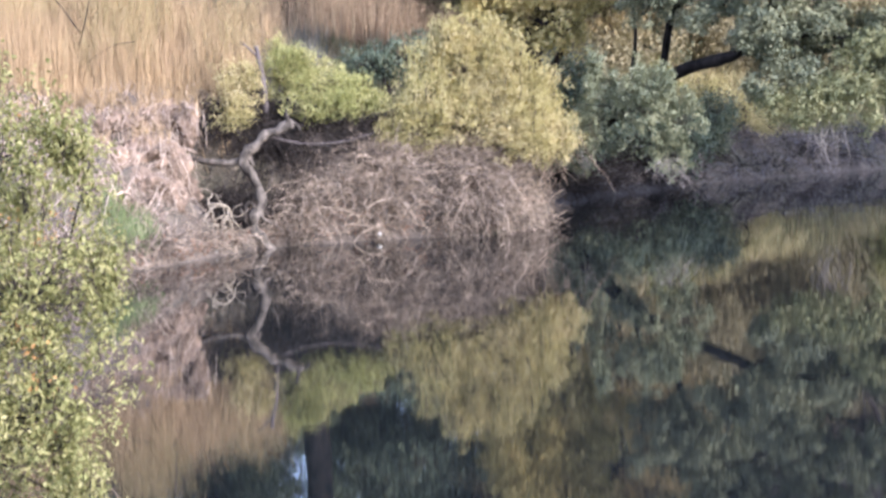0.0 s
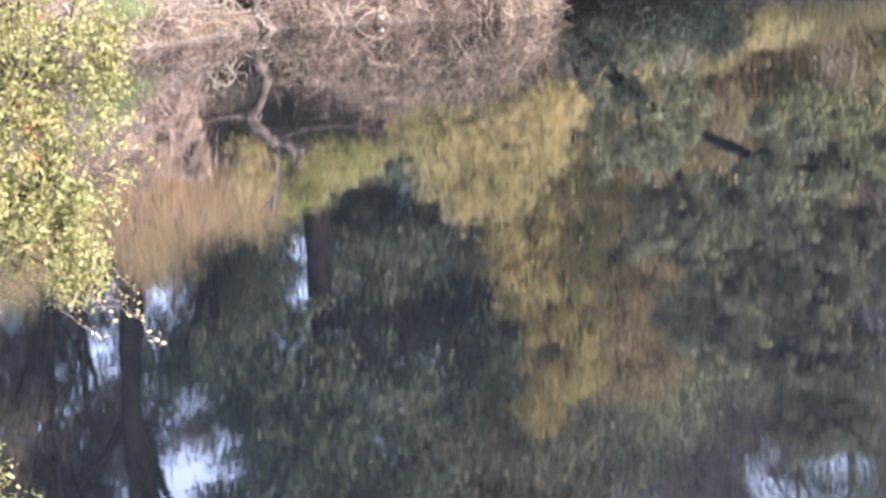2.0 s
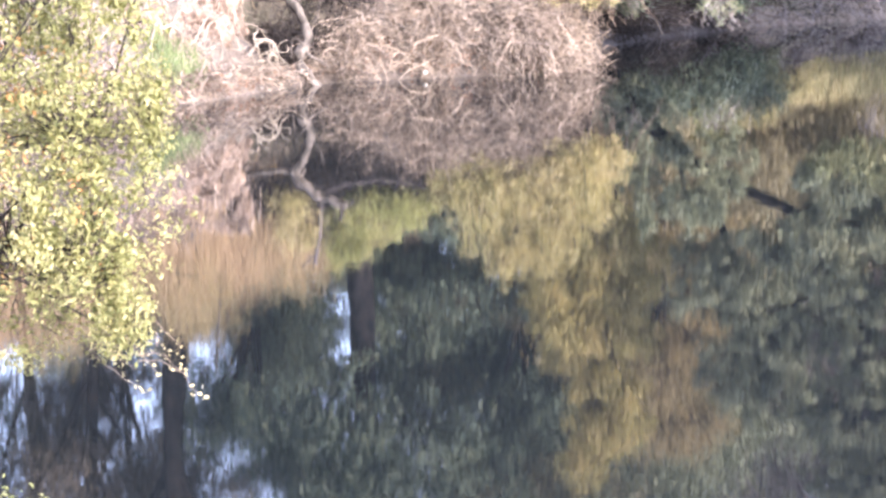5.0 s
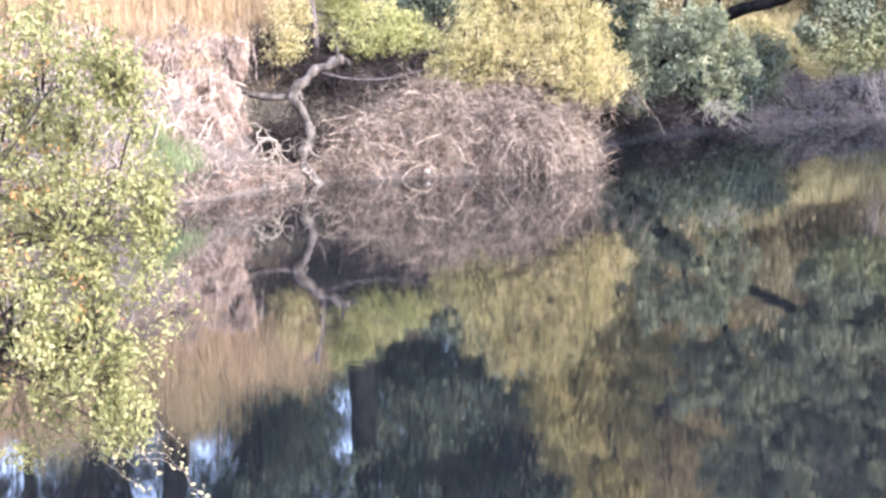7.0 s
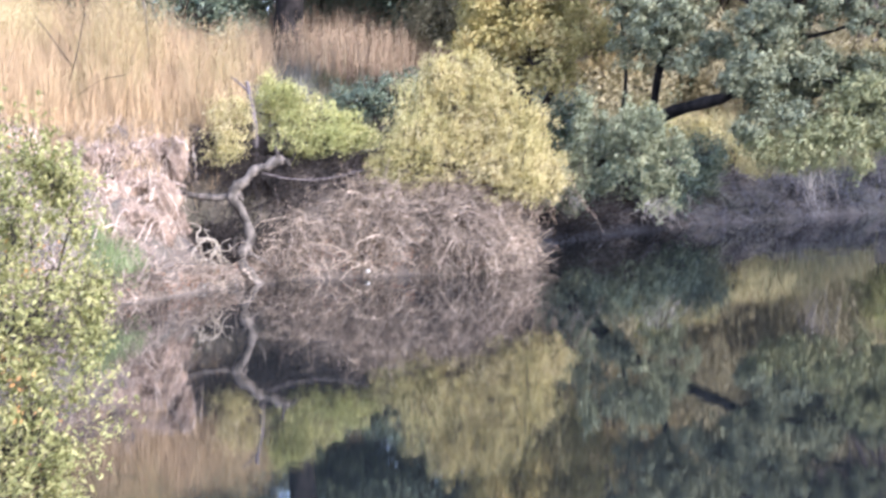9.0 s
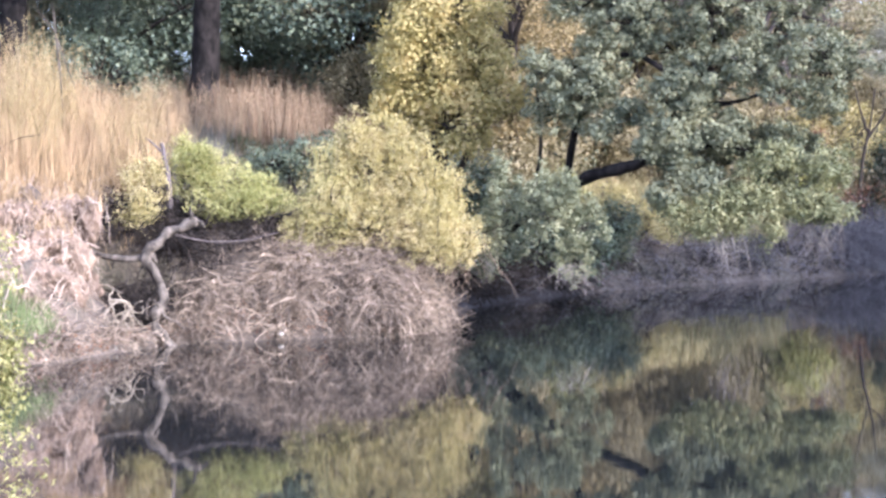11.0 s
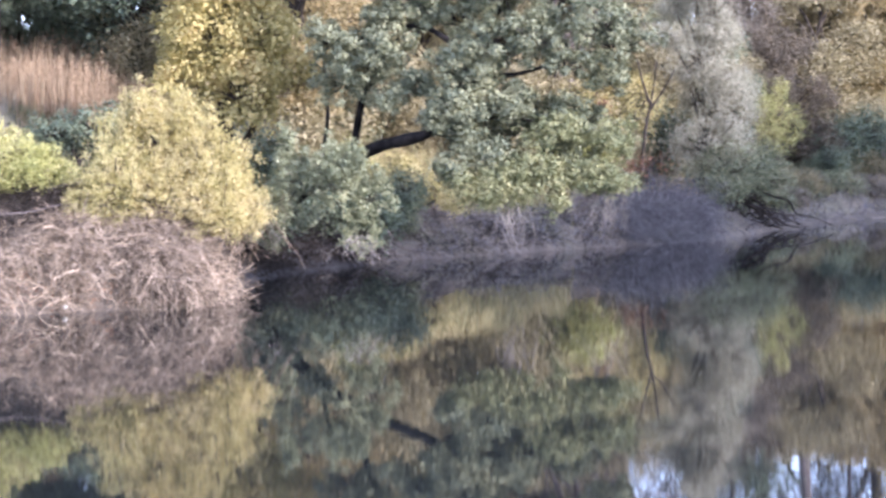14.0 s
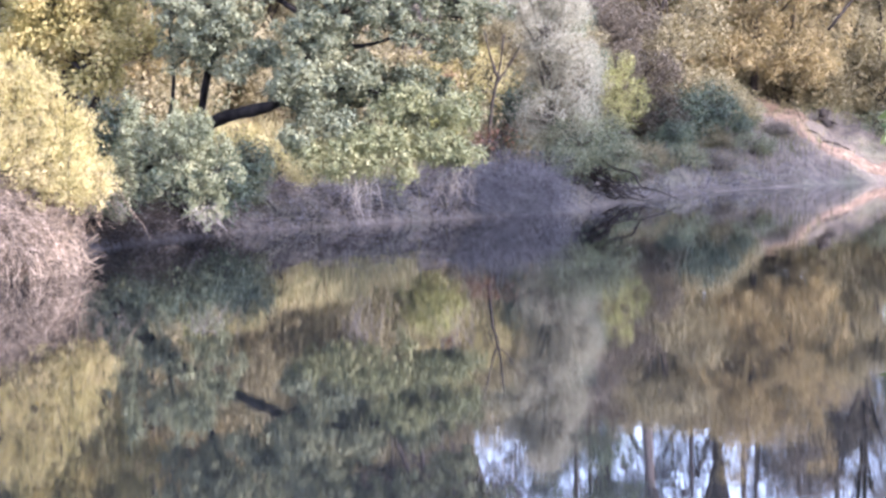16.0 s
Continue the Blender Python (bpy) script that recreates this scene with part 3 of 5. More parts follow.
field("red_grass", scatter(9000, -14, -5.5, 38, 45, rng, lambda x, y: (far_d(x, y) > 3.7) & (np.sin(x * 1.9 + 1.2 * np.sin(y * 1.1)) + 0.35 * (-7 - x) > -0.2)), 0.8, 1.7, 0.011, REDSTRAW, 21, "reddish dry grass among the paler straw", 0.4)
field("plume_grass", scatter(7000, -10, -4.2, 40.5, 47, rng, lambda x, y: (far_d(x, y) > 4.0) & (x < -4.3 + 0.12 * (y - 41)) & (np.sin(x * 2.6 + 0.8 * np.sin(y * 2.3)) > 0.1)), 1.7, 2.6, 0.014, PLUME, 22, "pale yellow feathery plumes standing over the dry grass", 0.45, 0.7)


field("slope_weeds", scatter(15000, 23, 47, 76, 112, rng, lambda x, y: (far_d(x, y) > 2.2) & (far_d(x, y) < 13) & (np.abs((x - 42.2) * 0.68 + (y - 100.1) * 0.73) > 1.6) & (np.sin(x * 0.8 + y * 0.5) + np.sin(y * 1.3 - x * 0.6) > -0.9)), 0.3, 1.1, 0.03, BLADE, 23, "rough olive weeds and grass over the far slope", 0.6)


# ---- the eroded bank, its roots and the dead trunk ----
def dead_trunk():
    root = plant("dead_tree", (-3.44, 39.8, 0), "pale crooked dead tree trunk leaning out of the water's edge", "tree trunk")
    o = np.array((-3.46, 40.05, 0))
    main = np.array([(-3.2, 40.0, -0.5), (-3.46, 40.05, 0.0), (-3.64, 40.05, 0.24), (-3.74, 40.05, 0.52), (-3.57, 40.12, 0.93), (-3.75, 40.2, 1.36), (-3.86, 40.23, 1.74), (-3.58, 40.3, 2.05), (-3.26, 40.37, 2.24), (-3.08, 40.38, 2.33), (-2.92, 40.36, 2.38)]) - o
    part("trunk", limb_mesh("trunk", main, 0.1, 0.088, PALEBARK, 60, 14, 0.42), root)
    part("branch", limb_mesh("branch", np.array([(-3.72, 40.23, 1.72), (-4.2, 40.26, 1.66), (-4.75, 40.4, 1.72), (-5.1, 40.7, 1.85)]) - o, 0.07, 0.045, PALEBARK, 10, 7, 0.15), root)
    part("branch", limb_mesh("branch", np.array([(-3.35, 40.4, 2.12), (-2.8, 40.6, 1.98), (-2.1, 40.8, 1.97), (-1.4, 41.1, 2.12)]) - o, 0.02, 0.009, MAUVEBARK, 10, 6, 0.15), root, "thin grey dead branch")
    for pts, r in (([(-3.1, 40.36, 2.3), (-3.02, 40.3, 2.45), (-3.06, 40.28, 2.66)], 0.05), ([(-3.0, 40.36, 2.34), (-2.86, 40.3, 2.36), (-2.78, 40.28, 2.24)], 0.055), ([(-3.62, 40.0, 0.75), (-3.76, 39.9, 0.9), (-3.84, 39.86, 0.88), (-3.87, 39.85, 0.52)], 0.025),
                   ([(-3.6, 40.0, 0.66), (-3.5, 39.95, 0.56), (-3.3, 39.9, 0.46), (-3.18, 39.88, 0.36)], 0.028), ([(-3.5, 40.1, 1.1), (-3.36, 40.0, 1.3), (-3.3, 39.98, 1.62)], 0.02), ([(-3.7, 40.2, 1.6), (-3.86, 40.15, 1.86)], 0.035)):
        part("stub", limb_mesh("stub", np.array(pts) - o, r, r * 0.35, PALEBARK, 10, 7, 0.25), root)
    return root


dead_trunk()


def root_tangle():
    rng = np.random.default_rng(5)
    root = plant("root_tangle", (-4.85, 38.75, 0.2), "twisted pale bare roots washed out of the bank", "roots")
    for k in range(24):
        a = rng.uniform(-0.45, 0.75)
        s = np.array((a, rng.uniform(0.1, 0.7), rng.uniform(0.15, 0.75)))
        pts = [s]
        d = np.array((rng.normal() * 0.5, -0.4, 0.5))
        for _ in range(5):
            d = unit(d + rng.normal(size=3) * 0.7 - np.array((0, 0, 0.35)))
            pts.append(pts[-1] + d * rng.uniform(0.1, 0.22))
        part("root", limb_mesh("root", pts, rng.uniform(0.012, 0.027), 0.007, CREAM, 16, 6, 0.12), root)


root_tangle()


CLODS = [(-4.95, 40.05, 2.42, 0.26, 0.42), (-5.3, 40.1, 2.6, 0.34, 0.26), (-5.75, 40.0, 2.5, 0.4, 0.3), (-6.2, 39.4, 2.5, 0.42, 0.3), (-6.8, 39.0, 2.55, 0.45, 0.3), (-5.55, 38.9, 1.95, 0.45, 0.34), (-6.1, 38.5, 1.75, 0.42, 0.3), (-5.15, 39.2, 1.6, 0.36, 0.4),
         (-5.6, 38.1, 1.35, 0.42, 0.3), (-5.15, 38.5, 1.1, 0.36, 0.26), (-6.0, 37.3, 1.15, 0.42, 0.25), (-6.5, 38.2, 1.95, 0.4, 0.3), (-5.0, 39.4, 1.2, 0.3, 0.36), (-6.4, 36.9, 1.4, 0.4, 0.28), (-7.2, 38.2, 2.2, 0.5, 0.35), (-7.0, 36.9, 1.6, 0.45, 0.3)]


def earth_clod(x, y, z, wide, tall, seed):
    """A lump of clay standing out of the bank, held by roots."""
    bm = bmesh.new()
    bmesh.ops.create_icosphere(bm, subdivisions=4, radius=1)
    for v in bm.verts:
        k = 1 + 0.45 * noise.noise(v.co * 1.7 + Vector((seed, 0, 0))) + 0.22 * noise.noise(v.co * 4.5 + Vector((0, seed, 0))) + 0.1 * noise.noise(v.co * 11 + Vector((0, 0, seed)))
        v.co = Vector((v.co.x * wide * k, v.co.y * wide * 0.9 * k, v.co.z * tall * k))
    me = bpy.data.meshes.new("earth_clod")
    bm.to_mesh(me)
    bm.free()
    me.materials.append(CLAY)
    for f in me.polygons:
        f.use_smooth = True
    ob = new("earth_clod", me)
    ob.location = (x, y + wide * 0.35, z)
    tagged(ob, "lump of dry reddish clay on the washed out bank", "earth", "clods on the bank")


for k, (x, y, z, wide, tall) in enumerate(CLODS):
    earth_clod(x, y, z, wide, tall, 3.7 * k)


def clod_grass():
    """Matted dry grass that stands and hangs on the clods along the bank's lip."""
    rng = np.random.default_rng(31)
    bases = []
    for x, y, z, wide, tall in CLODS:
        if z > 1.9:
            a = rng.uniform(0, 2 * math.pi, 150)
            u = np.sqrt(rng.random(150))
            bases.append(np.column_stack([x + np.cos(a) * u * wide, y + wide * 0.35 + np.sin(a) * u * wide * 0.85, z + tall * 0.9 * np.sqrt(1 - 0.9 * u * u)]))
    field("lip_grass", np.vstack(bases), 0.15, 0.6, 0.012, STRAW, 32, "matted dry grass hanging over the lip of the bank", 1.3)


clod_grass()


def hanging_roots():
    """Dry roots and straw that trail over the bare face of the bank and hang in fringes from its clods."""
    rng = np.random.default_rng(6)
    n, k = 2300, 9
    x = rng.uniform(-9.6, -4.3, n)
    s = rng.uniform(0.02, 1.15, n)
    clump = np.array([noise.noise(Vector((a * 1.6, b * 4.5, 1.0))) for a, b in zip(x, s)])
    keep = clump > -0.08
    x, s, n = x[keep], s[keep], int(keep.sum())
    way = rng.normal(-1.3, 0.6, n)
    step = rng.uniform(0.04, 0.14, n)
    rise = rng.random(n) ** 2.5 * 0.4
    paths = np.zeros((n, k, 3))
    u, w = x.copy(), s * 3.5
    for i in range(k):
        px = u - w * 0.4
        py = np.interp(u, FAR_SHORE[:, 0], FAR_SHORE[:, 1]) + w * 0.95
        paths[:, i] = np.stack([px, py, np.maximum(land(px, py), 0) + 0.02 + rise * np.sin(math.pi * i / (k - 1))], 1)
        way += rng.normal(size=n) * 0.45
        u = u + np.cos(way) * step
        w = np.clip(w + np.sin(way) * step, 0.02, 4.2)
    fringe = []
    for x, y, z, wide, tall in CLODS:
        m = 46
        a = rng.uniform(-1, 1, m)
        fall = rng.uniform(0.1, 0.9, m) * rng.uniform(0.4, 1.0, m)
        v = np.linspace(0, 1, k)[None]
        f = np.zeros((m, k, 3))
        f[:, :, 0] = (x + a * wide * 1.05)[:, None] + (a * 0.12 + rng.normal(size=m) * 0.12)[:, None] * v
        f[:, :, 1] = (y + wide * 0.35 - np.sqrt(1 - a * a) * wide * 0.95 - 0.03)[:, None] + (0.25 - 0.45 * np.sin(v * 1.9)) * wide * rng.uniform(0.5, 1.2, (m, 1))
        f[:, :, 2] = (z + tall * rng.uniform(0.1, 1.0, m))[:, None] - fall[:, None] * v ** 1.3
        f += np.cumsum(rng.normal(size=(m, k, 3)) * 0.034, 1)
        f[:, :, 2] = np.maximum(f[:, :, 2], 0.0)
        fringe.append(f)
    paths = np.vstack([paths] + fringe)
    n = len(paths)
    r = np.where(rng.random((n, 1)) < 0.07, rng.uniform(0.012, 0.024, (n, 1)), rng.uniform(0.004, 0.010, (n, 1))) * np.linspace(1, 0.45, k)[None]
    tagged(new("hanging_roots", stem_mesh("hanging_roots", paths, r, ROOT, 3)), "tangled pale dry roots and straw trailing down the bare bank", "roots", kind="stuff")
    stick = plant("broken_root", (-5.3, 39.6, 2.1), "pale broken root sticking out of the bank", "root")
    part("root", limb_mesh("root", np.array([(-0.15, 0.25, 0.03), (0.2, -0.05, -0.06), (0.6, -0.18, -0.2)]), 0.05, 0.018, ROOT, 12, 7, 0.2), stick)


hanging_roots()


def bramble(name, n, x0, x1, line, zmax, mat, seed, label, r=(0.004, 0.009), back=2.0, drift=0.0, step=0.14, side_twigs=4, lift=0.38, side=0.8, turn=0.38, fall=0.28):
    """A thicket of dead canes that arch every way and droop over the water's edge, with many fine side twigs."""
    rng = np.random.default_rng(seed)
    k = 7
    x = rng.uniform(x0, x1, n)
    fy = np.interp(x, line[:, 0], line[:, 1])
    y = fy + back * rng.random(n)
    bare = np.array([noise.noise(Vector((u * 1.1, v * 1.1, 2.0))) for u, v in zip(x, y)]) < -0.12
    x, y, n = x[~bare], y[~bare], int((~bare).sum())
    p = np.column_stack([x, y, np.minimum(np.maximum(land(x, y), 0) + rng.uniform(-0.05, 0.25, n), zmax)])
    d = unit(rng.normal(size=(n, 3)) * (side, 0.55, 0.45) + (drift, -0.3, lift))
    ln = step * 1.33 * rng.uniform(0.5, 1.3, (n, 1))
    paths = np.zeros((n, k, 3))
    for i in range(k):
        paths[:, i] = p
        p = p + d * ln
        d = unit(d + rng.normal(size=(n, 3)) * turn - np.array([0, 0, fall]))
    cap = zmax + rng.uniform(-0.75, 0.35, (n, 1)) * min(1.0, zmax)
    over = np.maximum(paths[:, :, 2] - cap, 0)
    paths[:, :, 2] = np.maximum(np.minimum(paths[:, :, 2], cap) + 0.25 * (1 - np.exp(-over / 0.4)), -0.2)
    m = n * side_twigs
    s = paths[rng.integers(0, n, m), rng.integers(1, k, m)]
    d = unit(rng.normal(size=(m, 3)) + (0, -0.2, -0.15))
    u = np.linspace(0, 1, 3)[None, :, None]
    fine = s[:, None] + d[:, None] * u * rng.uniform(0.12, 0.5, (m, 1, 1)) + np.cumsum(rng.normal(size=(m, 3, 3)) * 0.05, 1) * u
    fine[:, :, 2] = np.maximum(fine[:, :, 2], -0.2)
    v1, q1 = tubes(paths, (r[0] + (r[1] - r[0]) * 1.6 * rng.random((n, 1)) ** 2.5) * np.linspace(1.1, 0.5, k)[None], 3)
    v2, q2 = tubes(fine, rng.uniform(r[0] * 0.55, r[1] * 0.6, (m, 1)) * np.linspace(1, 0.5, 3)[None], 3)
    return tagged(new(name, mesh_np(name, np.vstack([v1, v2]), np.vstack([q1, q2 + len(v1)]), mat)), label, "brambles", kind="stuff")


BRAMBLE_LINE = np.array([(-4.6, 40.3), (-3.6, 40.3), (-1.4, 41.2), (0.8, 41.7), (1.4, 42.3), (2.3, 43.4)])
bramble("bramble_thicket", 5600, -1.7, 1.5, BRAMBLE_LINE, 1.6, TWIG, 7, "tangle of dead pinkish grey bramble canes drooping to the water", (0.004, 0.011), 1.9, 0.1, 0.15, 3, 0.85, 0.5, 0.32, 0.36)
bramble("bramble_thicket", 1700, -3.1, -1.4, BRAMBLE_LINE, 1.0, TWIG, 27, "thinner dead bramble canes in the shade beside the dead trunk", (0.004, 0.010), 1.5, 0.1, 0.14, 3, 0.75, 0.5, 0.32, 0.36)
bramble("bramble_thicket", 900, 0.3, 1.5, BRAMBLE_LINE, 1.9, TWIG, 17, "dead bramble canes arching over the dark inlet", (0.005, 0.012), 2.8, 0.45)
# brush in the darkened twig colour, filling in shade for hollows and inlet
bramble("shade_brush", 1600, -4.6, -0.4, BRAMBLE_LINE + np.array((0, 1.3)), 2.4, SHADETWIG, 18, "dead brush coloured dark for the shade under the bushes", (0.006, 0.013), 1.8, 0, 0.17, 3)
bramble("shade_brush", 1500, -5.2, -3.2, BRAMBLE_LINE + np.array((0, 0.8)), 2.6, SHADETWIG, 28, "dead brush coloured dark for the shade in the washed out hollow", (0.006, 0.013), 2.0, 0, 0.17, 3)
bramble("shade_brush", 350, -2.4, 1.2, np.array([(-3.0, 46.4), (1.4, 46.2)]), 4.6, SHADETWIG, 38, "low brush in the dip behind the bushes, in the shade colour", (0.006, 0.013), 3.6, 0, 0.12, 3)
bramble("foot_brush", 1100, -9.5, -4.3, FAR_SHORE, 0.5, TWIG, 29, "dry twigs and straw lodged along the foot of the bank", (0.004, 0.010), 0.7, 0, 0.09, 3)
bramble("shade_brush", 900, 2.2, 6.0, FAR_SHORE, 1.0, SHADETWIG, 48, "dead brush coloured dark for the shade on the inlet bank", (0.006, 0.012), 2.6, 0, 0.13, 3)
bramble("bank_brush", 1000, 3.0, 15.5, FAR_SHORE, 1.4, SHADETWIG, 10, "dead twigs along the shaded bank, in the shade colour", (0.005, 0.010), 2.6, 0, 0.15, 3)
bramble("foot_brush", 900, -4.3, 1.2, FAR_SHORE, 0.4, TWIG, 49, "dry twigs and dead leaves lodged under the brambles", (0.004, 0.010), 0.6, 0, 0.08, 3)
bramble("dead_brush", 4200, 15.4, 18.9, FAR_SHORE, 2.5, MAUVE, 8, "dense dead mauve grey brush at the water's edge", (0.005, 0.010), 2.6, 0, 0.2)
bramble("slope_brush", 700, 21, 36.5, FAR_SHORE, 4.0, MAUVE, 39, "grey dead weeds and brush on the far slope", (0.008, 0.016), 8.0, 0, 0.13, 3)
bramble("bank_brush", 1100, 3.2, 15.5, FAR_SHORE, 1.3, MAUVE, 9, "sparse dead brush along the shaded bank", (0.005, 0.010), 3.2, 0, 0.15, 3)


def litter():
    """Fallen leaves and crumbs along the waterline."""
    rng = np.random.default_rng(19)
    x = rng.uniform(-5.5, 1.3, 900)
    y = np.interp(x, FAR_SHORE[:, 0], FAR_SHORE[:, 1]) + rng.uniform(0.02, 0.5, 900)
    p = np.column_stack([x, y, np.maximum(land(x, y), 0) + rng.uniform(0.02, 0.2, 900)])
    v, q = leaf_faces(p, unit(rng.normal(size=p.shape) * 0.5 + (0, -0.6, 0.7)), 0.06, rng, 0.7)
    tagged(new("leaf_litter", mesh_np("leaf_litter", v, q, RUST)), "rust brown fallen leaves along the waterline", "leaves", kind="stuff")


litter()


def stone(x, y, z, s, seed):
    bm = bmesh.new()
    bmesh.ops.create_icosphere(bm, subdivisions=2, radius=s)
    for v in bm.verts:
        v.co *= 1 + 0.35 * noise.noise(v.co * 9 + Vector((seed, 0, 0)))
        v.co.z *= 0.75
    me = bpy.data.meshes.new("stone")
    bm.to_mesh(me)
    bm.free()
    me.materials.append(STONE)
    ob = new("stone", me)
    ob.location = (x, y, z)
    tagged(ob, "small pale stone at the water's edge", "stone", "stones at the waterline")


for x, y, z, s in [(-1.36, 40.95, 0.12, 0.06), (-4.35, 38.5, 0.06, 0.07), (-4.6, 37.9, 0.04, 0.05)]:
    stone(x, y, z, s, x)

# ---- shrubs above the brambles ----
bush("yellow_bush", (0.7, 43.8, 2.0), [(0.75, 43.6, 2.7, 1.2, 0.8, 1.1), (0.4, 43.3, 3.4, 0.65, 0.55, 0.7), (-0.35, 43.2, 3.0, 0.5, 0.5, 0.65), (1.15, 43.2, 3.1, 0.7, 0.6, 0.7), (1.75, 43.1, 2.55, 0.65, 0.6, 0.7), (2.15, 42.9, 2.0, 0.45, 0.5, 0.5),
     (1.35, 42.7, 2.15, 0.9, 0.6, 0.6), (0.4, 42.6, 2.25, 0.9, 0.6, 0.65), (-0.5, 42.6, 2.2, 0.65, 0.5, 0.55), (-1.0, 42.5, 1.85, 0.45, 0.4, 0.35), (0.1, 43.4, 3.75, 0.35, 0.35, 0.4), (2.3, 42.6, 1.75, 0.45, 0.4, 0.4), (1.7, 42.3, 1.75, 0.6, 0.4, 0.4), (0.8, 43.3, 3.55, 0.4, 0.4, 0.45)], 95000, 0.05, YELLOW, 21, "dense bushy shrub in pale yellow autumn leaf over the water", 10, shoots=150, shoot=0.5, other=LEMON, split=0.0, clump=0.085, aspect=0.45, up=0.3, wild=0.65, ragged=1.0, tufts=2300)
bush("lime_bush", (-2.5, 43.6, 2.5), [(-2.63, 42.9, 3.05, 0.8, 0.6, 0.5), (-3.2, 42.9, 3.25, 0.45, 0.5, 0.5), (-1.95, 43.0, 2.75, 0.6, 0.5, 0.4), (-2.5, 42.5, 2.65, 0.9, 0.5, 0.3), (-3.35, 42.8, 3.6, 0.22, 0.25, 0.3), (-2.9, 42.8, 3.5, 0.28, 0.25, 0.25), (-1.5, 43.0, 2.6, 0.35, 0.4, 0.25)], 21000, 0.05, LIME, 22, "small shrub with lime green and yellow leaves on the bank", 7, shoots=50, shoot=0.24, clump=0.1, up=0.3, ragged=1.0, wild=0.65, tufts=650)
bush("straw_bush", (-4.1, 43.0, 2.5), [(-4.1, 42.4, 2.95, 0.48, 0.4, 0.5), (-4.2, 42.0, 2.45, 0.42, 0.4, 0.3)], 5200, 0.05, YELLOW, 23, "small thin shrub with straw yellow leaves", 6, shoots=24, shoot=0.3, clump=0.1, up=0.3, ragged=0.95, wild=0.55)

bush("dip_shrub", (-1.2, 46.2, 3.0), [(-1.7, 46.0, 3.5, 0.6, 0.5, 0.4), (-0.9, 46.1, 3.6, 0.7, 0.5, 0.45), (-0.2, 46.2, 3.6, 0.5, 0.5, 0.4)], 6000, 0.07, DARK, 24, "dark green low shrub in the dip behind the bushes", 5, shoots=12, clump=0.1, ragged=0.7)
snag = plant("dead_snag", (-3.68, 42.6, 2.3), "dead grey broken stem standing between the bushes", "tree trunk")
part("trunk", limb_mesh("trunk", [(0.06, 0, -0.2), (0.03, 0, 0.7), (-0.03, 0, 1.2), (-0.1, 0, 1.62)], 0.075, 0.045, MAUVEBARK, 16, 8, 0.25), snag)
part("branch", limb_mesh("branch", [(-0.06, 0, 1.4), (-0.28, -0.05, 1.62), (-0.42, -0.05, 1.72)], 0.028, 0.012, MAUVEBARK, 8, 6, 0.2), snag)

# ---- the leaning oak over the river ----
OAK_FOOT = np.array((2.7, 51.2, 0.7))
oak_trunk = np.array([(2.5, 51.4, 0.2), (3.2, 50.6, 1.3), (4.3, 49.4, 2.4), (5.38, 48.2, 3.09), (5.96, 47.5, 3.27), (6.65, 46.6, 3.52), (7.3, 46.9, 4.2), (8.0, 47.4, 6.0), (8.6, 47.4, 8.2)]) - OAK_FOOT
oak_limbs = [
    (np.array([(6.6, 46.6, 3.5), (7.5, 46.4, 3.75), (8.05, 46.31, 3.82), (8.5, 46.2, 3.8), (8.9, 46.1, 3.7), (9.8, 46.0, 3.2)]) - OAK_FOOT, 0.075, 0.03),
    (np.array([(7.2, 46.6, 4.4), (7.9, 46.5, 4.75), (8.7, 46.5, 4.8), (10.2, 46.6, 5.3)]) - OAK_FOOT, 0.09, 0.03),
    (np.array([(7.6, 46.8, 5.2), (6.6, 47.3, 5.9), (5.4, 47.7, 5.8), (4.6, 47.9, 5.0)]) - OAK_FOOT, 0.08, 0.03),
    (np.array([(5.1, 48.9, 2.9), (5.25, 48.75, 3.9), (5.5, 48.5, 5.2), (5.8, 48.2, 6.5)]) - OAK_FOOT, 0.11, 0.05),
    (np.array([(4.3, 49.4, 2.4), (4.5, 48.9, 3.6), (4.5, 48.8, 4.6), (4.3, 48.6, 6.0)]) - OAK_FOOT, 0.06, 0.03),
    (np.array([(6.65, 46.6, 3.55), (7.4, 46.2, 3.2), (8.6, 46.0, 2.8), (10.0, 45.9, 2.5)]) - OAK_FOOT, 0.06, 0.02),
    (np.array([(8.2, 47.0, 6.2), (9.4, 47.0, 6.9), (10.8, 46.8, 6.6)]) - OAK_FOOT, 0.1, 0.03),
]
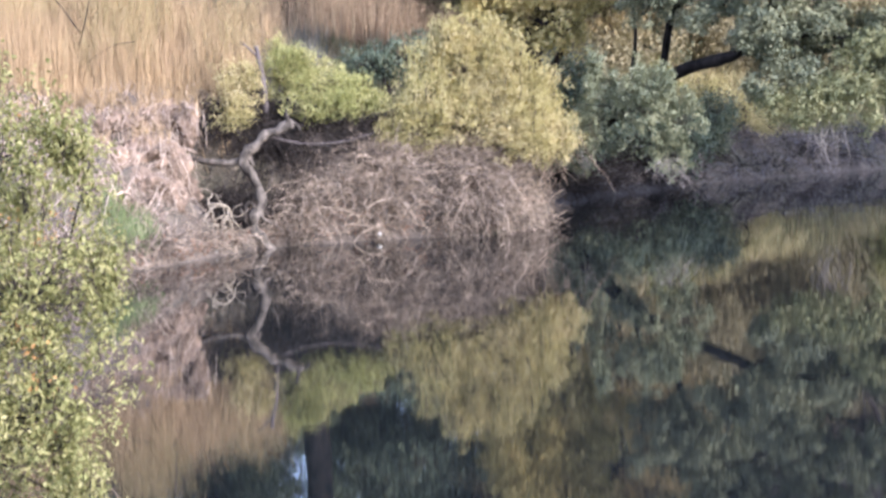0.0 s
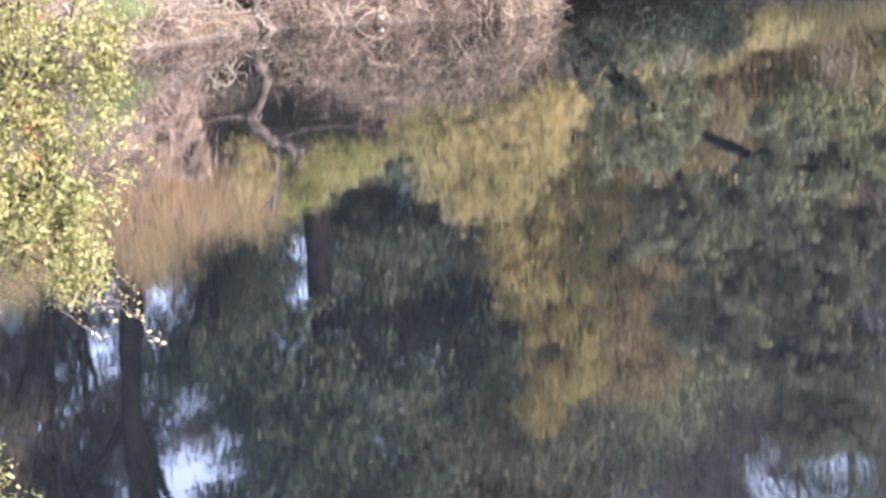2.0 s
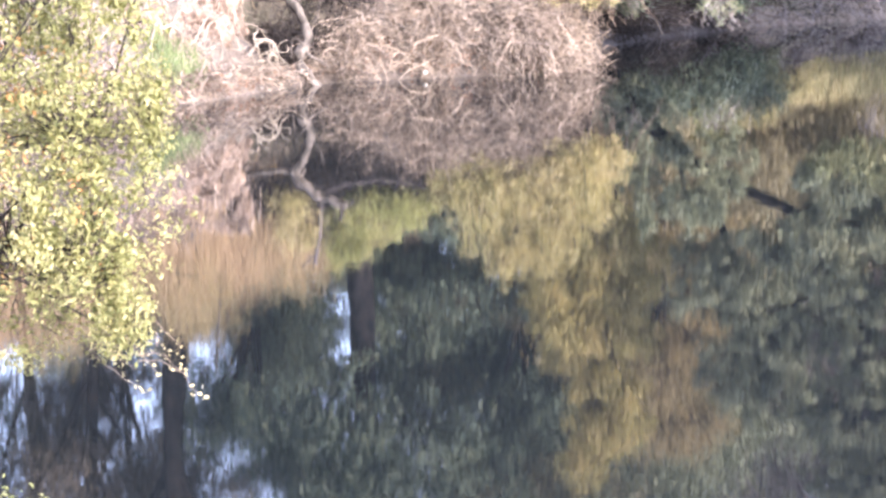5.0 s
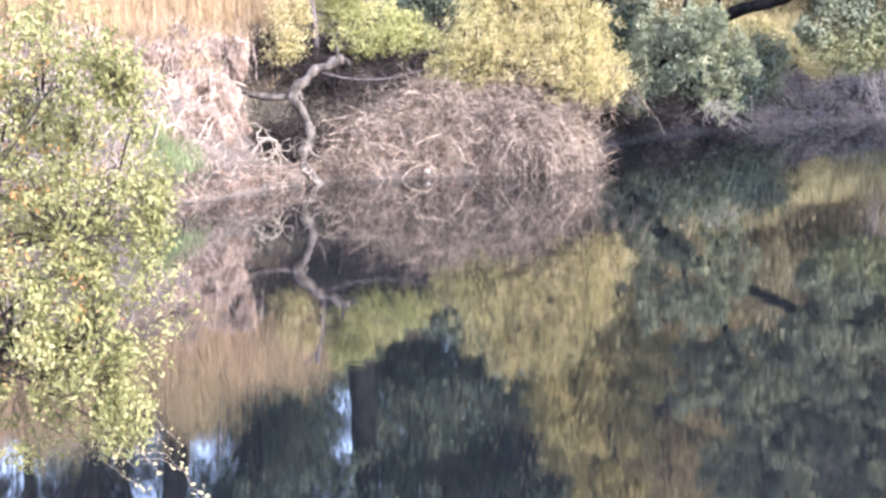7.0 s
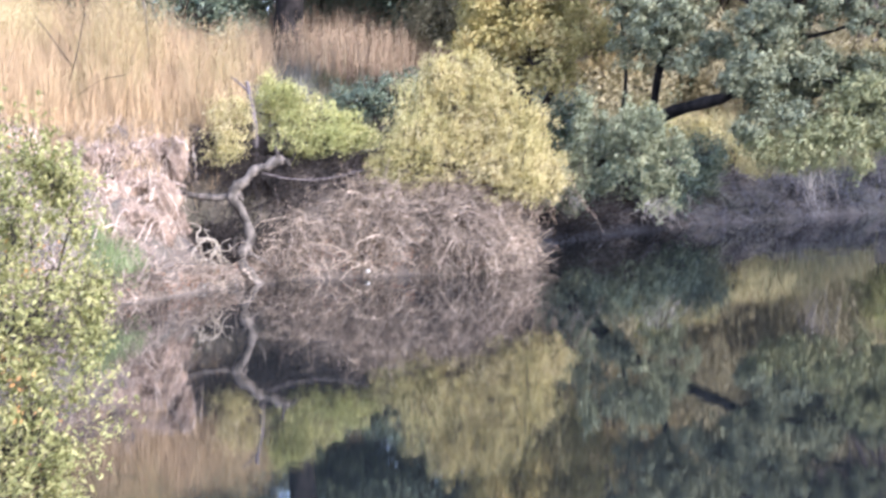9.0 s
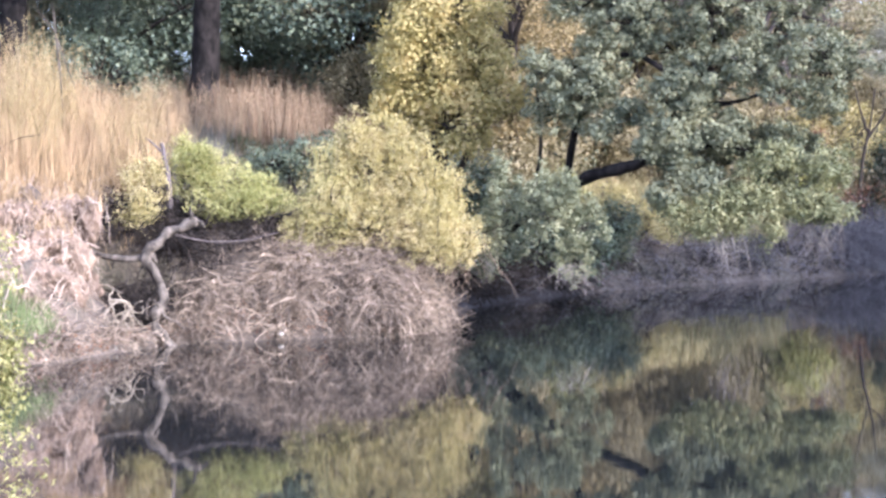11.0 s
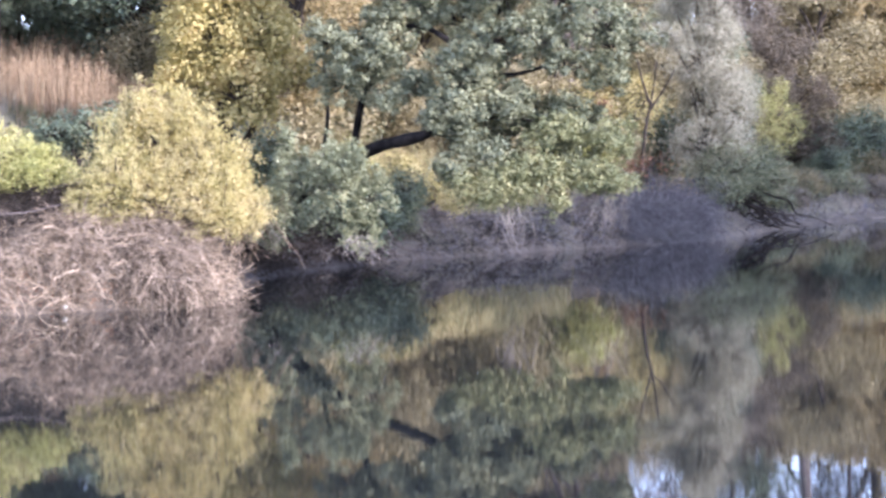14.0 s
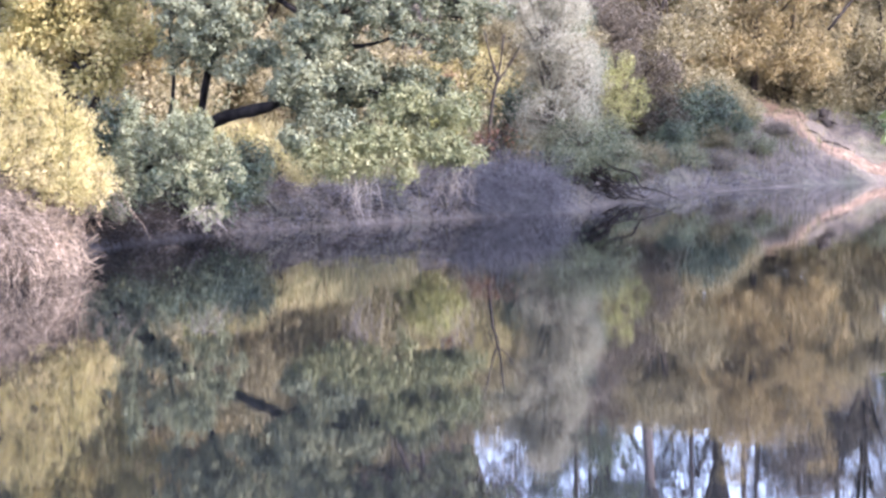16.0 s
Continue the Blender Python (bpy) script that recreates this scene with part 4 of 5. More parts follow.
oak_lobes = np.array([(4.9, 47.8, 4.9, 0.75, 0.7, 0.7), (5.7, 47.6, 5.7, 0.9, 0.8, 0.75), (6.5, 47.4, 6.8, 1.1, 0.9, 0.8), (7.5, 47.3, 6.2, 0.9, 0.8, 0.7), (8.0, 46.4, 5.4, 0.85, 0.7, 0.6), (9.6, 47.0, 6.4, 1.1, 0.9, 0.8),
                      (10.9, 46.8, 5.5, 0.85, 0.8, 0.9), (8.4, 46.3, 4.2, 0.7, 0.6, 0.45), (7.8, 45.9, 3.0, 0.8, 0.6, 0.55), (9.2, 46.1, 3.0, 0.9, 0.6, 0.65), (10.2, 45.9, 2.45, 0.7, 0.5, 0.5), (7.0, 46.0, 2.75, 0.5, 0.5, 0.5),
                      (8.3, 47.2, 8.4, 1.9, 1.6, 1.1), (5.8, 48.2, 7.6, 1.3, 1.2, 0.9), (10.8, 47.2, 7.8, 1.3, 1.2, 0.9), (8.6, 47.4, 10.0, 1.6, 1.5, 0.9), (6.4, 46.9, 4.7, 0.5, 0.5, 0.4), (7.3, 45.8, 4.0, 0.45, 0.35, 0.45), (7.7, 46.0, 4.7, 0.5, 0.4, 0.4), (5.9, 47.0, 4.3, 0.45, 0.4, 0.35), (7.1, 46.0, 4.05, 0.5, 0.35, 0.4), (9.9, 46.1, 3.7, 0.8, 0.5, 0.6), (6.85, 46.1, 3.75, 0.35, 0.3, 0.32), (7.2, 46.0, 3.5, 0.4, 0.35, 0.4), (9.5, 45.7, 4.95, 0.7, 0.5, 0.5), (10.4, 45.7, 5.9, 0.8, 0.6, 0.7), (8.9, 46.0, 5.65, 0.7, 0.6, 0.5), (10.5, 45.8, 4.75, 0.6, 0.5, 0.45), (5.4, 47.3, 5.2, 0.8, 0.6, 0.5), (7.0, 45.9, 4.1, 0.6, 0.4, 0.5), (7.9, 46.2, 5.6, 0.8, 0.5, 0.6), (8.3, 46.4, 6.8, 0.8, 0.6, 0.7), (7.2, 46.2, 4.9, 0.6, 0.4, 0.5), (6.9, 46.0, 3.85, 0.35, 0.3, 0.4), (8.2, 47.9, 3.5, 0.9, 0.6, 0.55), (9.4, 47.5, 3.9, 0.9, 0.6, 0.5), (10.3, 47.1, 3.5, 0.7, 0.6, 0.6), (4.5, 47.6, 5.6, 0.6, 0.5, 0.5), (4.7, 47.6, 4.9, 0.5, 0.45, 0.4), (5.3, 47.6, 4.6, 0.45, 0.4, 0.35), (2.9, 50.6, 1.15, 0.42, 0.35, 0.35), (3.5, 50.0, 1.75, 0.45, 0.35, 0.4), (4.2, 49.2, 2.4, 0.5, 0.4, 0.4), (3.9, 49.4, 1.6, 0.4, 0.3, 0.3), (3.2, 50.0, 1.1, 0.35, 0.3, 0.3)])
oak_lobes[:, :3] -= OAK_FOOT
oak_lobes[:, 3:] *= 0.95
tree("oak_tree", OAK_FOOT, oak_trunk, 0.205, oak_limbs, oak_lobes, 150000, 0.085, OAK, 31, "dark green oak leaning out low over the river", SHADEBARK, twig=0.016, clump=0.11, aspect=0.6, up=0.4, ragged=0.85, shell=0.6, wild=0.4, tufts=1700)

spray, _, _ = foliage("spray", np.array([(8.8, 45.5, 2.7, 0.7, 0.4, 0.4), (10.0, 45.4, 2.5, 0.7, 0.4, 0.45), (9.4, 45.5, 3.5, 0.8, 0.4, 0.4), (10.6, 45.5, 3.3, 0.5, 0.4, 0.5), (8.0, 45.4, 2.5, 0.5, 0.4, 0.35), (7.2, 45.5, 2.35, 0.4, 0.35, 0.35), (7.75, 45.4, 2.1, 0.35, 0.3, 0.3), (8.4, 45.4, 2.2, 0.35, 0.3, 0.3), (9.3, 45.4, 1.95, 0.22, 0.25, 0.32), (9.1, 45.4, 2.35, 0.45, 0.3, 0.3), (10.7, 45.4, 2.3, 0.4, 0.3, 0.2)]) - np.array((*OAK_FOOT, 0, 0, 0)), 13500, 0.08, SPRAY, np.random.default_rng(39), clump=0.09, aspect=0.55, shell=0.6, ragged=0.9)
part("spray", spray, bpy.data.objects["oak_tree"], "lighter green leaves on the low outer boughs")
bush("silver_shrub", (1.3, 44.2, 1.0), [(3.25, 43.39, 2.48, 0.43, 0.36, 0.5), (4.01, 43.03, 2.34, 0.54, 0.36, 0.5), (4.9, 43.47, 2.07, 0.57, 0.36, 0.5), (4.72, 43.84, 1.36, 0.47, 0.29, 0.43), (3.17, 43.39, 3.05, 0.2, 0.18, 0.32), (4.23, 42.67, 2.61, 0.32, 0.25, 0.25), (2.94, 43.47, 1.85, 0.29, 0.29, 0.36), (4.46, 42.49, 2.79, 0.25, 0.22, 0.22), (3.83, 42.76, 2.79, 0.29, 0.25, 0.25)], 17000, 0.085, SILVER, 32, "grey green willow shrub trailing over the shaded water", 3, r=0.018, shoots=80, shoot=0.42, clump=0.06, aspect=0.32, droop=0.1, up=0.5, ragged=0.9)
bush("pale_shrub", (8.4, 62.2, 1.3), [(7.56, 61.38, 2.82, 0.45, 0.45, 0.36), (8.06, 61.26, 2.43, 0.54, 0.45, 0.36), (8.74, 61.15, 1.98, 0.54, 0.45, 0.34), (9.41, 61.15, 1.48, 0.5, 0.45, 0.31)], 4500, 0.075, YELLOW, 33, "sunlit straw yellow growth on the slope behind the oak", 7, shoots=14, clump=0.12, aspect=0.35, ragged=0.7)
bush("grey_shrub", (7.0, 60.4, 0.7), [(6.88, 59.5, 1.16, 0.67, 0.56, 0.56), (7.66, 59.83, 0.99, 0.56, 0.56, 0.44), (5.99, 58.72, 1.1, 0.56, 0.44, 0.56)], 6500, 0.09, SILVER, 34, "grey green shrub low on the shaded bank", 7, shoots=14, clump=0.13, aspect=0.35, ragged=0.8)
bush("pale_thicket", (16.0, 71.6, 2.6), [(15.2, 71.0, 4.7, 0.8, 0.6, 0.9), (16.3, 71.2, 3.9, 0.8, 0.6, 0.8), (17.6, 71.4, 4.6, 0.8, 0.6, 1.0), (14.4, 70.8, 3.7, 0.7, 0.6, 0.7), (16.6, 71.6, 5.4, 0.8, 0.6, 0.8)], 8000, 0.1, YELLOW, 36, "pale yellow sunlit thicket behind the bare sapling", 8, shoots=20, clump=0.15, aspect=0.4, ragged=0.8)


def drape(name, x, y, ztop, zlow, width, n, seed, label, mat=PALETWIG):
    rng = np.random.default_rng(seed)
    root = plant(name, (x, y, ztop), label, "twigs")
    k = 9
    u = np.linspace(0, 1, k)
    for j in range(n):
        p = rng.normal(size=3) * (width * 0.42, 0.2, 0.1) + np.cumsum(rng.normal(size=(k, 3)) * (0.05, 0.04, 0.02), 0)
        p[:, 2] -= u * (ztop - zlow) * rng.uniform(0.5, 1.0)
        p[:, 0] += u * rng.normal() * width * 0.35
        part("twig", stem_mesh("twig", p[None], rng.uniform(0.004, 0.009) * np.linspace(1, 0.4, k)[None], mat, 4), root)


drape("hanging_twigs", 8.35, 45.7, 1.95, 0.75, 0.55, 26, 41, "bare pale twigs hanging down over the water")
drape("hanging_twigs", 10.5, 45.8, 2.2, 1.0, 0.7, 30, 42, "bare pale twigs hanging down over the water")
drape("hanging_twigs", 4.7, 43.4, 1.25, 0.68, 0.6, 22, 43, "bare pale twigs hanging down over the water")
drape("hanging_twigs", 2.9, 45.5, 1.4, 0.8, 0.45, 9, 44, "bare pale twigs hanging down over the water")

drape("hanging_canes", 1.95, 42.75, 2.0, 0.75, 1.1, 60, 45, "dead bramble canes hanging over the dark inlet", TWIG)

# ---- trees on the far bank ----
rng = np.random.default_rng(50)
yl, yb = grow(9.7, 1.9, 14, rng, 0.2, 0.8)
yb = [(0.8 * lx + 0.15, ly, lz, 0.85 * la, lb, lc) for lx, ly, lz, la, lb, lc in yb]
yb = np.array(yb + [(0.3, -1.2, 3.9, 0.9, 0.8, 0.8), (-1.1, -0.9, 4.1, 0.6, 0.7, 0.7), (-0.4, -0.9, 5.1, 1.1, 0.9, 0.9), (-1.1, -0.8, 5.5, 0.6, 0.7, 0.8), (0.7, -0.8, 5.5, 0.7, 0.7, 0.9), (0.2, -0.6, 6.9, 1.0, 0.9, 1.0), (0.1, -0.6, 8.3, 0.85, 0.8, 1.0), (-0.2, -0.4, 9.6, 0.6, 0.6, 0.9), (0.5, -0.4, 8.9, 0.6, 0.6, 0.8)])
tree("yellow_tree", (2.35, 51.0, float(land(2.35, 51.0))), [(0, 0, -0.3), (-0.2, 0, 2.5), (-0.1, 0.1, 6), (0, 0, 9.8)], 0.17, yl, yb, 52000, 0.105, GOLD, 51, "slender tree in golden yellow autumn leaf", twig=0.015, clump=0.18, up=0.4, ragged=0.6)
ol, ob_ = grow(9.0, 2.8, 12, rng, 0.15, 0.8)
tree("olive_tree", (4.6, 58.5, 3.2), [(0, 0, -0.3), (0.1, 0, 3), (0, 0.1, 8.4)], 0.16, ol, ob_ + [(0, -1, 2.0, 1.4, 1, 1.1), (1.5, -1, 3, 1.4, 1, 1.1)], 34000, 0.11, TAN, 52, "olive brown leafy tree turning with autumn", twig=0.016, clump=0.25, up=0.4)
bl, bb = grow(20, 4.6, 15, rng, 0.4, 0.85)
bb = bb + [(-1.5, -2.2, 6.5, 2.0, 1.2, 1.2), (1.8, -2.5, 7.0, 2.2, 1.2, 1.4), (0, -3, 9, 2.4, 1.4, 1.6), (2.8, -2, 9.5, 2.0, 1.4, 1.6), (0.5, -2.5, 12.5, 2.6, 1.6, 1.8), (-0.3, -2.2, 5.2, 1.3, 0.9, 0.7), (0.3, -2.4, 8.0, 1.6, 1.0, 1.0)]
tree("great_oak", (-4.16, 60.2, float(land(-4.16, 60.2))), [(-0.05, 0, -0.4), (0.0, 0, 0.8), (0.1, 0, 2.5), (0.2, 0.1, 7), (-0.1, 0.2, 12), (0, 0, 18)], 0.55, bl, bb, 52000, 0.2, DARK, 53, "huge old oak with a thick dark furrowed trunk", SHADEBARK, twig=0.03, clump=0.4, up=0.4, shell=0.3)
sl, sb = grow(18, 5.0, 12, rng, 0.5, 0.85)
sb = [(x - 1.6, y, z, s * 0.8, t * 0.8, u * 0.8) for x, y, z, s, t, u in sb]
tree("old_oak", (-9.65, 60.5, 5.0), [(0, 0, -0.4), (0.1, 0, 4), (-0.2, 0.1, 8), (0.1, 0.2, 13), (0, 0, 17)], 0.46, sl, sb, 11000, 0.2, DRY, 56, "old oak with a dark trunk and thin brown crown", SHADEBARK, twig=0.03, clump=0.45, up=0.4, shell=0.3)
wl, wb = grow(8.0, 1.7, 12, rng, 0.1, 0.75)
tree("grey_willow", (20.2, 72.8, 1.6), [(0, 0, -0.3), (0.1, 0, 3), (-0.2, 0.1, 7.4)], 0.13, wl, wb + [(0, -0.8, 1.6, 1.6, 1.1, 1.1), (0.9, -0.6, 2.8, 1.0, 0.9, 1.0), (-0.3, -0.8, 4.6, 1.1, 0.9, 1.2), (0.2, -0.7, 6.4, 0.8, 0.8, 1.2), (1.1, -0.4, 3.5, 0.8, 0.9, 0.7)], 72000, 0.085, GREY, 54, "feathery pale grey green willow", twig=0.010, clump=0.2, aspect=0.28, droop=0.0, up=0.5, ragged=0.6, wild=0.8, tufts=2500)


def sapling(base, tips, r, seed, label, bark):
    root = plant("sapling", base, label, "tree")
    o = np.asarray(base, float)
    for j, t in enumerate(tips):
        part("stem" if j == 0 else "branch", limb_mesh("stem", np.asarray(t, float) - o, r if j == 0 else r * 0.6, r * 0.3, bark, 12, 6, 0.12), root)


sapling((16.8, 68.0, 2.4), [[(16.8, 68, 2.3), (16.9, 67.95, 3.6), (17.15, 67.9, 4.8), (17.3, 67.85, 6.0)], [(17.0, 67.9, 4.3), (17.5, 67.8, 5.0), (17.9, 67.8, 5.7)], [(17.05, 67.9, 4.6), (16.8, 67.8, 5.3), (16.6, 67.8, 6.1)]], 0.075, 1, "thin bare dark sapling on the bank", BARK)
sapling((-7.45, 42.4, 2.8), [[(-7.45, 42.4, 2.7), (-7.4, 42.4, 3.8), (-7.2, 42.4, 4.5), (-7.0, 42.4, 5.4)], [(-7.3, 42.4, 4.3), (-7.7, 42.4, 4.9), (-8.0, 42.4, 5.3)], [(-7.35, 42.4, 3.6), (-6.7, 42.3, 4.0), (-6.2, 42.3, 4.1)]], 0.03, 2, "bare grey sapling standing in the tall grass", BARK)
sapling((-6.2, 45.6, 3.4), [[(-6.1, 45.6, 3.3), (-6.2, 45.6, 5.2), (-6.3, 45.6, 6.4), (-6.35, 45.6, 7.0)], [(-6.25, 45.6, 6.2), (-6.05, 45.6, 5.6), (-5.9, 45.6, 5.2)], [(-6.3, 45.6, 6.4), (-6.7, 45.6, 6.9)]], 0.03, 3, "forked white dead branch above the grass", PALEBARK)
bush("rust_shrub", (16.0, 70.4, 3.0), [(16.0, 70.2, 4.4, 0.35, 0.35, 0.5), (16.1, 70.2, 3.6, 0.3, 0.3, 0.4)], 700, 0.09, RUST, 61, "small rust red autumn shrub", 4, clump=0.15)
bush("rust_shrub", (17.1, 68.0, 2.0), [(17.1, 67.8, 2.6, 0.8, 0.5, 0.35), (16.2, 67.5, 2.3, 0.6, 0.5, 0.3)], 500, 0.09, RUST, 62, "low rust red dying weeds on the bank", 4, clump=0.2)
bush("grey_shrub", (20.8, 71.2, 1.0), [(20.6, 70.8, 2.4, 1.2, 0.9, 0.9), (21.8, 72.0, 2.6, 1.2, 0.9, 0.8), (20.0, 69.5, 1.7, 0.9, 0.8, 0.6), (23.0, 74.0, 1.9, 1.2, 0.9, 0.6)], 9000, 0.10, SILVER, 63, "grey green shrub in the shade by the water", 7, clump=0.2, aspect=0.35)
for k, (x, y, s) in enumerate([(27, 83.5, 0.5), (30.5, 87.8, 0.6), (33.6, 92, 0.55), (36.5, 95, 0.6), (38.8, 97.8, 0.45), (25, 80, 0.5), (35, 98, 0.7), (46, 101.5, 0.7), (48.5, 104, 0.8), (28.5, 87.5, 0.6)]):
    z = float(land(x, y))
    bush("slope_shrub", (x, y, z), [(x, y, z + s, s * 1.5, s * 1.2, s * 0.8), (x + s, y - 0.2, z + 0.6 * s, s, s, 0.6 * s)], 1600, 0.11, SILVER if k % 2 else DRY, 400 + k, "low grey green shrub on the slope" if k % 2 else "low brown dying shrub on the slope",
         4, group="slope shrubs", shoots=5, clump=0.15, aspect=0.4, ragged=0.7)
bush("gold_green_bush", (24.9, 79.4, 1.6), [(25.0, 79.0, 4.3, 0.6, 0.5, 0.8), (24.5, 78.8, 3.9, 0.5, 0.5, 0.7), (25.7, 79.2, 4.0, 0.5, 0.5, 0.8), (24.9, 78.6, 3.1, 0.7, 0.5, 0.5), (25.2, 79.2, 5.2, 0.3, 0.3, 0.4), (24.4, 79.0, 4.8, 0.25, 0.3, 0.4)], 6500, 0.085, LIME, 64, "sunlit pale yellow green bush of upright shoots on the bank", 8, shoots=40, shoot=0.5, clump=0.12, aspect=0.3, up=0.8, ragged=0.9)
tl, tb = grow(9.5, 4.2, 14, rng, 0.2, 0.8)
tree("yellow_willow", (40.3, 104.6, 4.2), [(0, 0, -0.3), (0.1, 0, 3), (0, 0, 8.8)], 0.22, tl, tb + [(-3.6, -1.5, 2.4, 1.7, 1.3, 1.2), (1.8, -2.5, 2.6, 1.6, 1.2, 1.2), (-1.2, -2, 3.6, 1.9, 1.4, 1.4), (-5, -1.5, 3.4, 1.8, 1.3, 1.4), (3.2, -2.2, 4.0, 1.8, 1.3, 1.5), (0.4, -2.6, 5.2, 2.2, 1.4, 1.5), (-3, -2, 5.6, 2.0, 1.4, 1.5), (0.3, -2.5, 2.3, 1.8, 1.2, 1.0), (-2, -2.4, 2.2, 1.8, 1.2, 1.0), (2.4, -2.4, 1.8, 1.4, 1.1, 0.9), (0.5, -1.5, 6.6, 2.4, 1.6, 1.4), (-2.5, -1.5, 7.2, 2.0, 1.5, 1.4), (3, -1.5, 6.8, 2.0, 1.5, 1.4), (-1.6, -1.5, 9.4, 1.0, 0.8, 1.3), (2.6, -1.5, 9.2, 1.1, 0.8, 1.3), (0.6, -1.2, 9.0, 1.2, 0.8, 0.8), (-1.4, -1.2, 11.0, 0.8, 0.7, 1.0), (3.4, -1.2, 10.8, 0.8, 0.7, 1.0), (-3.8, -1.0, 8.6, 0.9, 0.8, 0.9)], 60000, 0.13, TAN, 55, "broad yellow olive willow on the far bank", twig=0.02, clump=0.32, up=0.4)


def dead_branches():
    rng = np.random.default_rng(71)
    root = plant("fallen_branches", (22.8, 74.2, 0.8), "dark dead branches fallen into the water", "branches")
    o = np.array((22.8, 74.2, 0.8))
    for k in range(15):
        s = np.array((22.2 + rng.uniform(-0.4, 0.9), 74.0 + rng.uniform(-0.6, 0.8), rng.uniform(0.7, 1.7)))
        e = s + np.array((rng.uniform(0.3, 3.2), rng.uniform(-1, 2.2), 0))
        e[2] = rng.uniform(0.0, 0.5)
        u = np.linspace(0, 1, 6)[:, None]
        way = s * (1 - u) + e * u + rng.normal(size=(6, 3)) * 0.16
        part("branch", limb_mesh("branch", way - o, rng.uniform(0.035, 0.07), 0.015, BARK, 14, 6, 0.15), root)


dead_branches()

for k, (x, y, w) in enumerate([(37.4, 100.6, 0.6), (38.3, 103.0, 0.75), (38.0, 98.9, 0.4), (36.0, 98.6, 0.7), (38.9, 105.4, 0.8), (38.8, 107.4, 0.9), (34.4, 97.0, 0.7), (37.0, 97.2, 0.4), (33.0, 94.8, 0.6), (39.4, 102.0, 0.4)]):
    z = float(land(x, y))
    bush("slope_shrub", (x, y, z), [(x, y, z + 0.8 * w, w * 1.5, w * 1.2, w * 0.9), (x - w, y - 0.2, z + 0.5 * w, w, w, 0.6 * w)], 1900, 0.1, (SILVER, DARK)[k % 2], 430 + k, ("low grey green shrub on the slope", "low dark olive shrub on the slope")[k % 2],
         4, group="slope shrubs", shoots=6, clump=0.15, aspect=0.4, ragged=0.8)

# ---- the wood behind ----
rng = np.random.default_rng(80)
stock = []
for k, (h, sp, mat, label) in enumerate([(17, 5.0, OAK, "tall dark green tree in the wood"), (14, 4.2, OLIVE, "tall olive brown tree in the wood"), (19, 5.5, DARK, "tall dark tree with a high crown"), (11, 4.0, OLIVE, "middling olive tree in the wood"), (12, 3.6, SILVER, "grey green tree in the wood"), (17, 4.4, DRY, "brown oak with a thin crown of withered leaves")]):
    li, lo = grow(h, sp, 15, rng, 0.22, 0.85)
    if k == 5:
        li = [(p, 0.45 * a, 0.45 * b) for p, a, b in li]
    stock.append(tree("wood_tree", (0, 300 + 20 * k, 5), [(0, 0, -0.4), (0.2, 0, h * 0.3), (-0.1, 0.2, h * 0.6), (0, 0, h * 0.92)], 0.016 * h, li, lo, 26000, 0.175, mat, 90 + k, label, group="trees of the wood", twig=0.02, clump=0.42, up=0.4, shell=0.25))
spots = []
for x, y, k, s in [(-24, 74, 0, 1), (-21, 70, 1, 1), (0.9, 67, 1, 1.1), (0.8, 66, 0, 1.1), (3.5, 70, 2, 1.0), (6.5, 66, 4, 1.1), (9, 71, 0, 0.65), (12, 72, 3, 0.55), (14, 77, 1, 0.5), (17, 81, 4, 0.5), (21, 87, 3, 0.55),
                   (26, 93, 1, 0.5), (29.4, 98, 5, 0.48), (33, 104, 1, 0.6), (36, 109, 3, 0.75), (47, 110, 1, 0.55), (53, 112, 3, 0.9), (44, 118, 4, 0.8), (-22, 62, 1, 1), (-28, 58, 0, 1), (-4.6, 72, 2, 0.8), (-3, 80, 0, 0.6), (-15.8, 68, 5, 1.0), (-13.0, 64.5, 5, 0.85), (-13.4, 73, 5, 0.75), (24.2, 96, 4, 0.65), (46.6, 111, 3, 0.5), (-7.9, 74, 5, 0.72), (8.6, 73.5, 3, 0.8), (62, 116, 0, 0.9), (75, 122, 1, 1), (38.5, 113, 1, 0.62), (46.8, 112, 5, 0.78), (50.5, 113, 5, 1.1), (45, 115, 3, 0.7), (50.5, 117, 1, 0.85), (31, 109, 0, 0.5), (23.5, 98, 4, 0.5), (-8.5, 80, 2, 0.6), (21.8, 83.2, 1, 0.5)]:
    spots.append((x, y, k, s))
used = set()
for x, y, k, s in spots:
    m = pose(x, y, float(land(x, y)) - 0.1, 0, 0, rng.uniform(0, 360)) @ Matrix.Scale(s, 4)
    if k not in used:
        used.add(k)
        stock[k].matrix_basis = m
    else:
        c = copy_thing(stock[k], m)
        c.matrix_basis = m


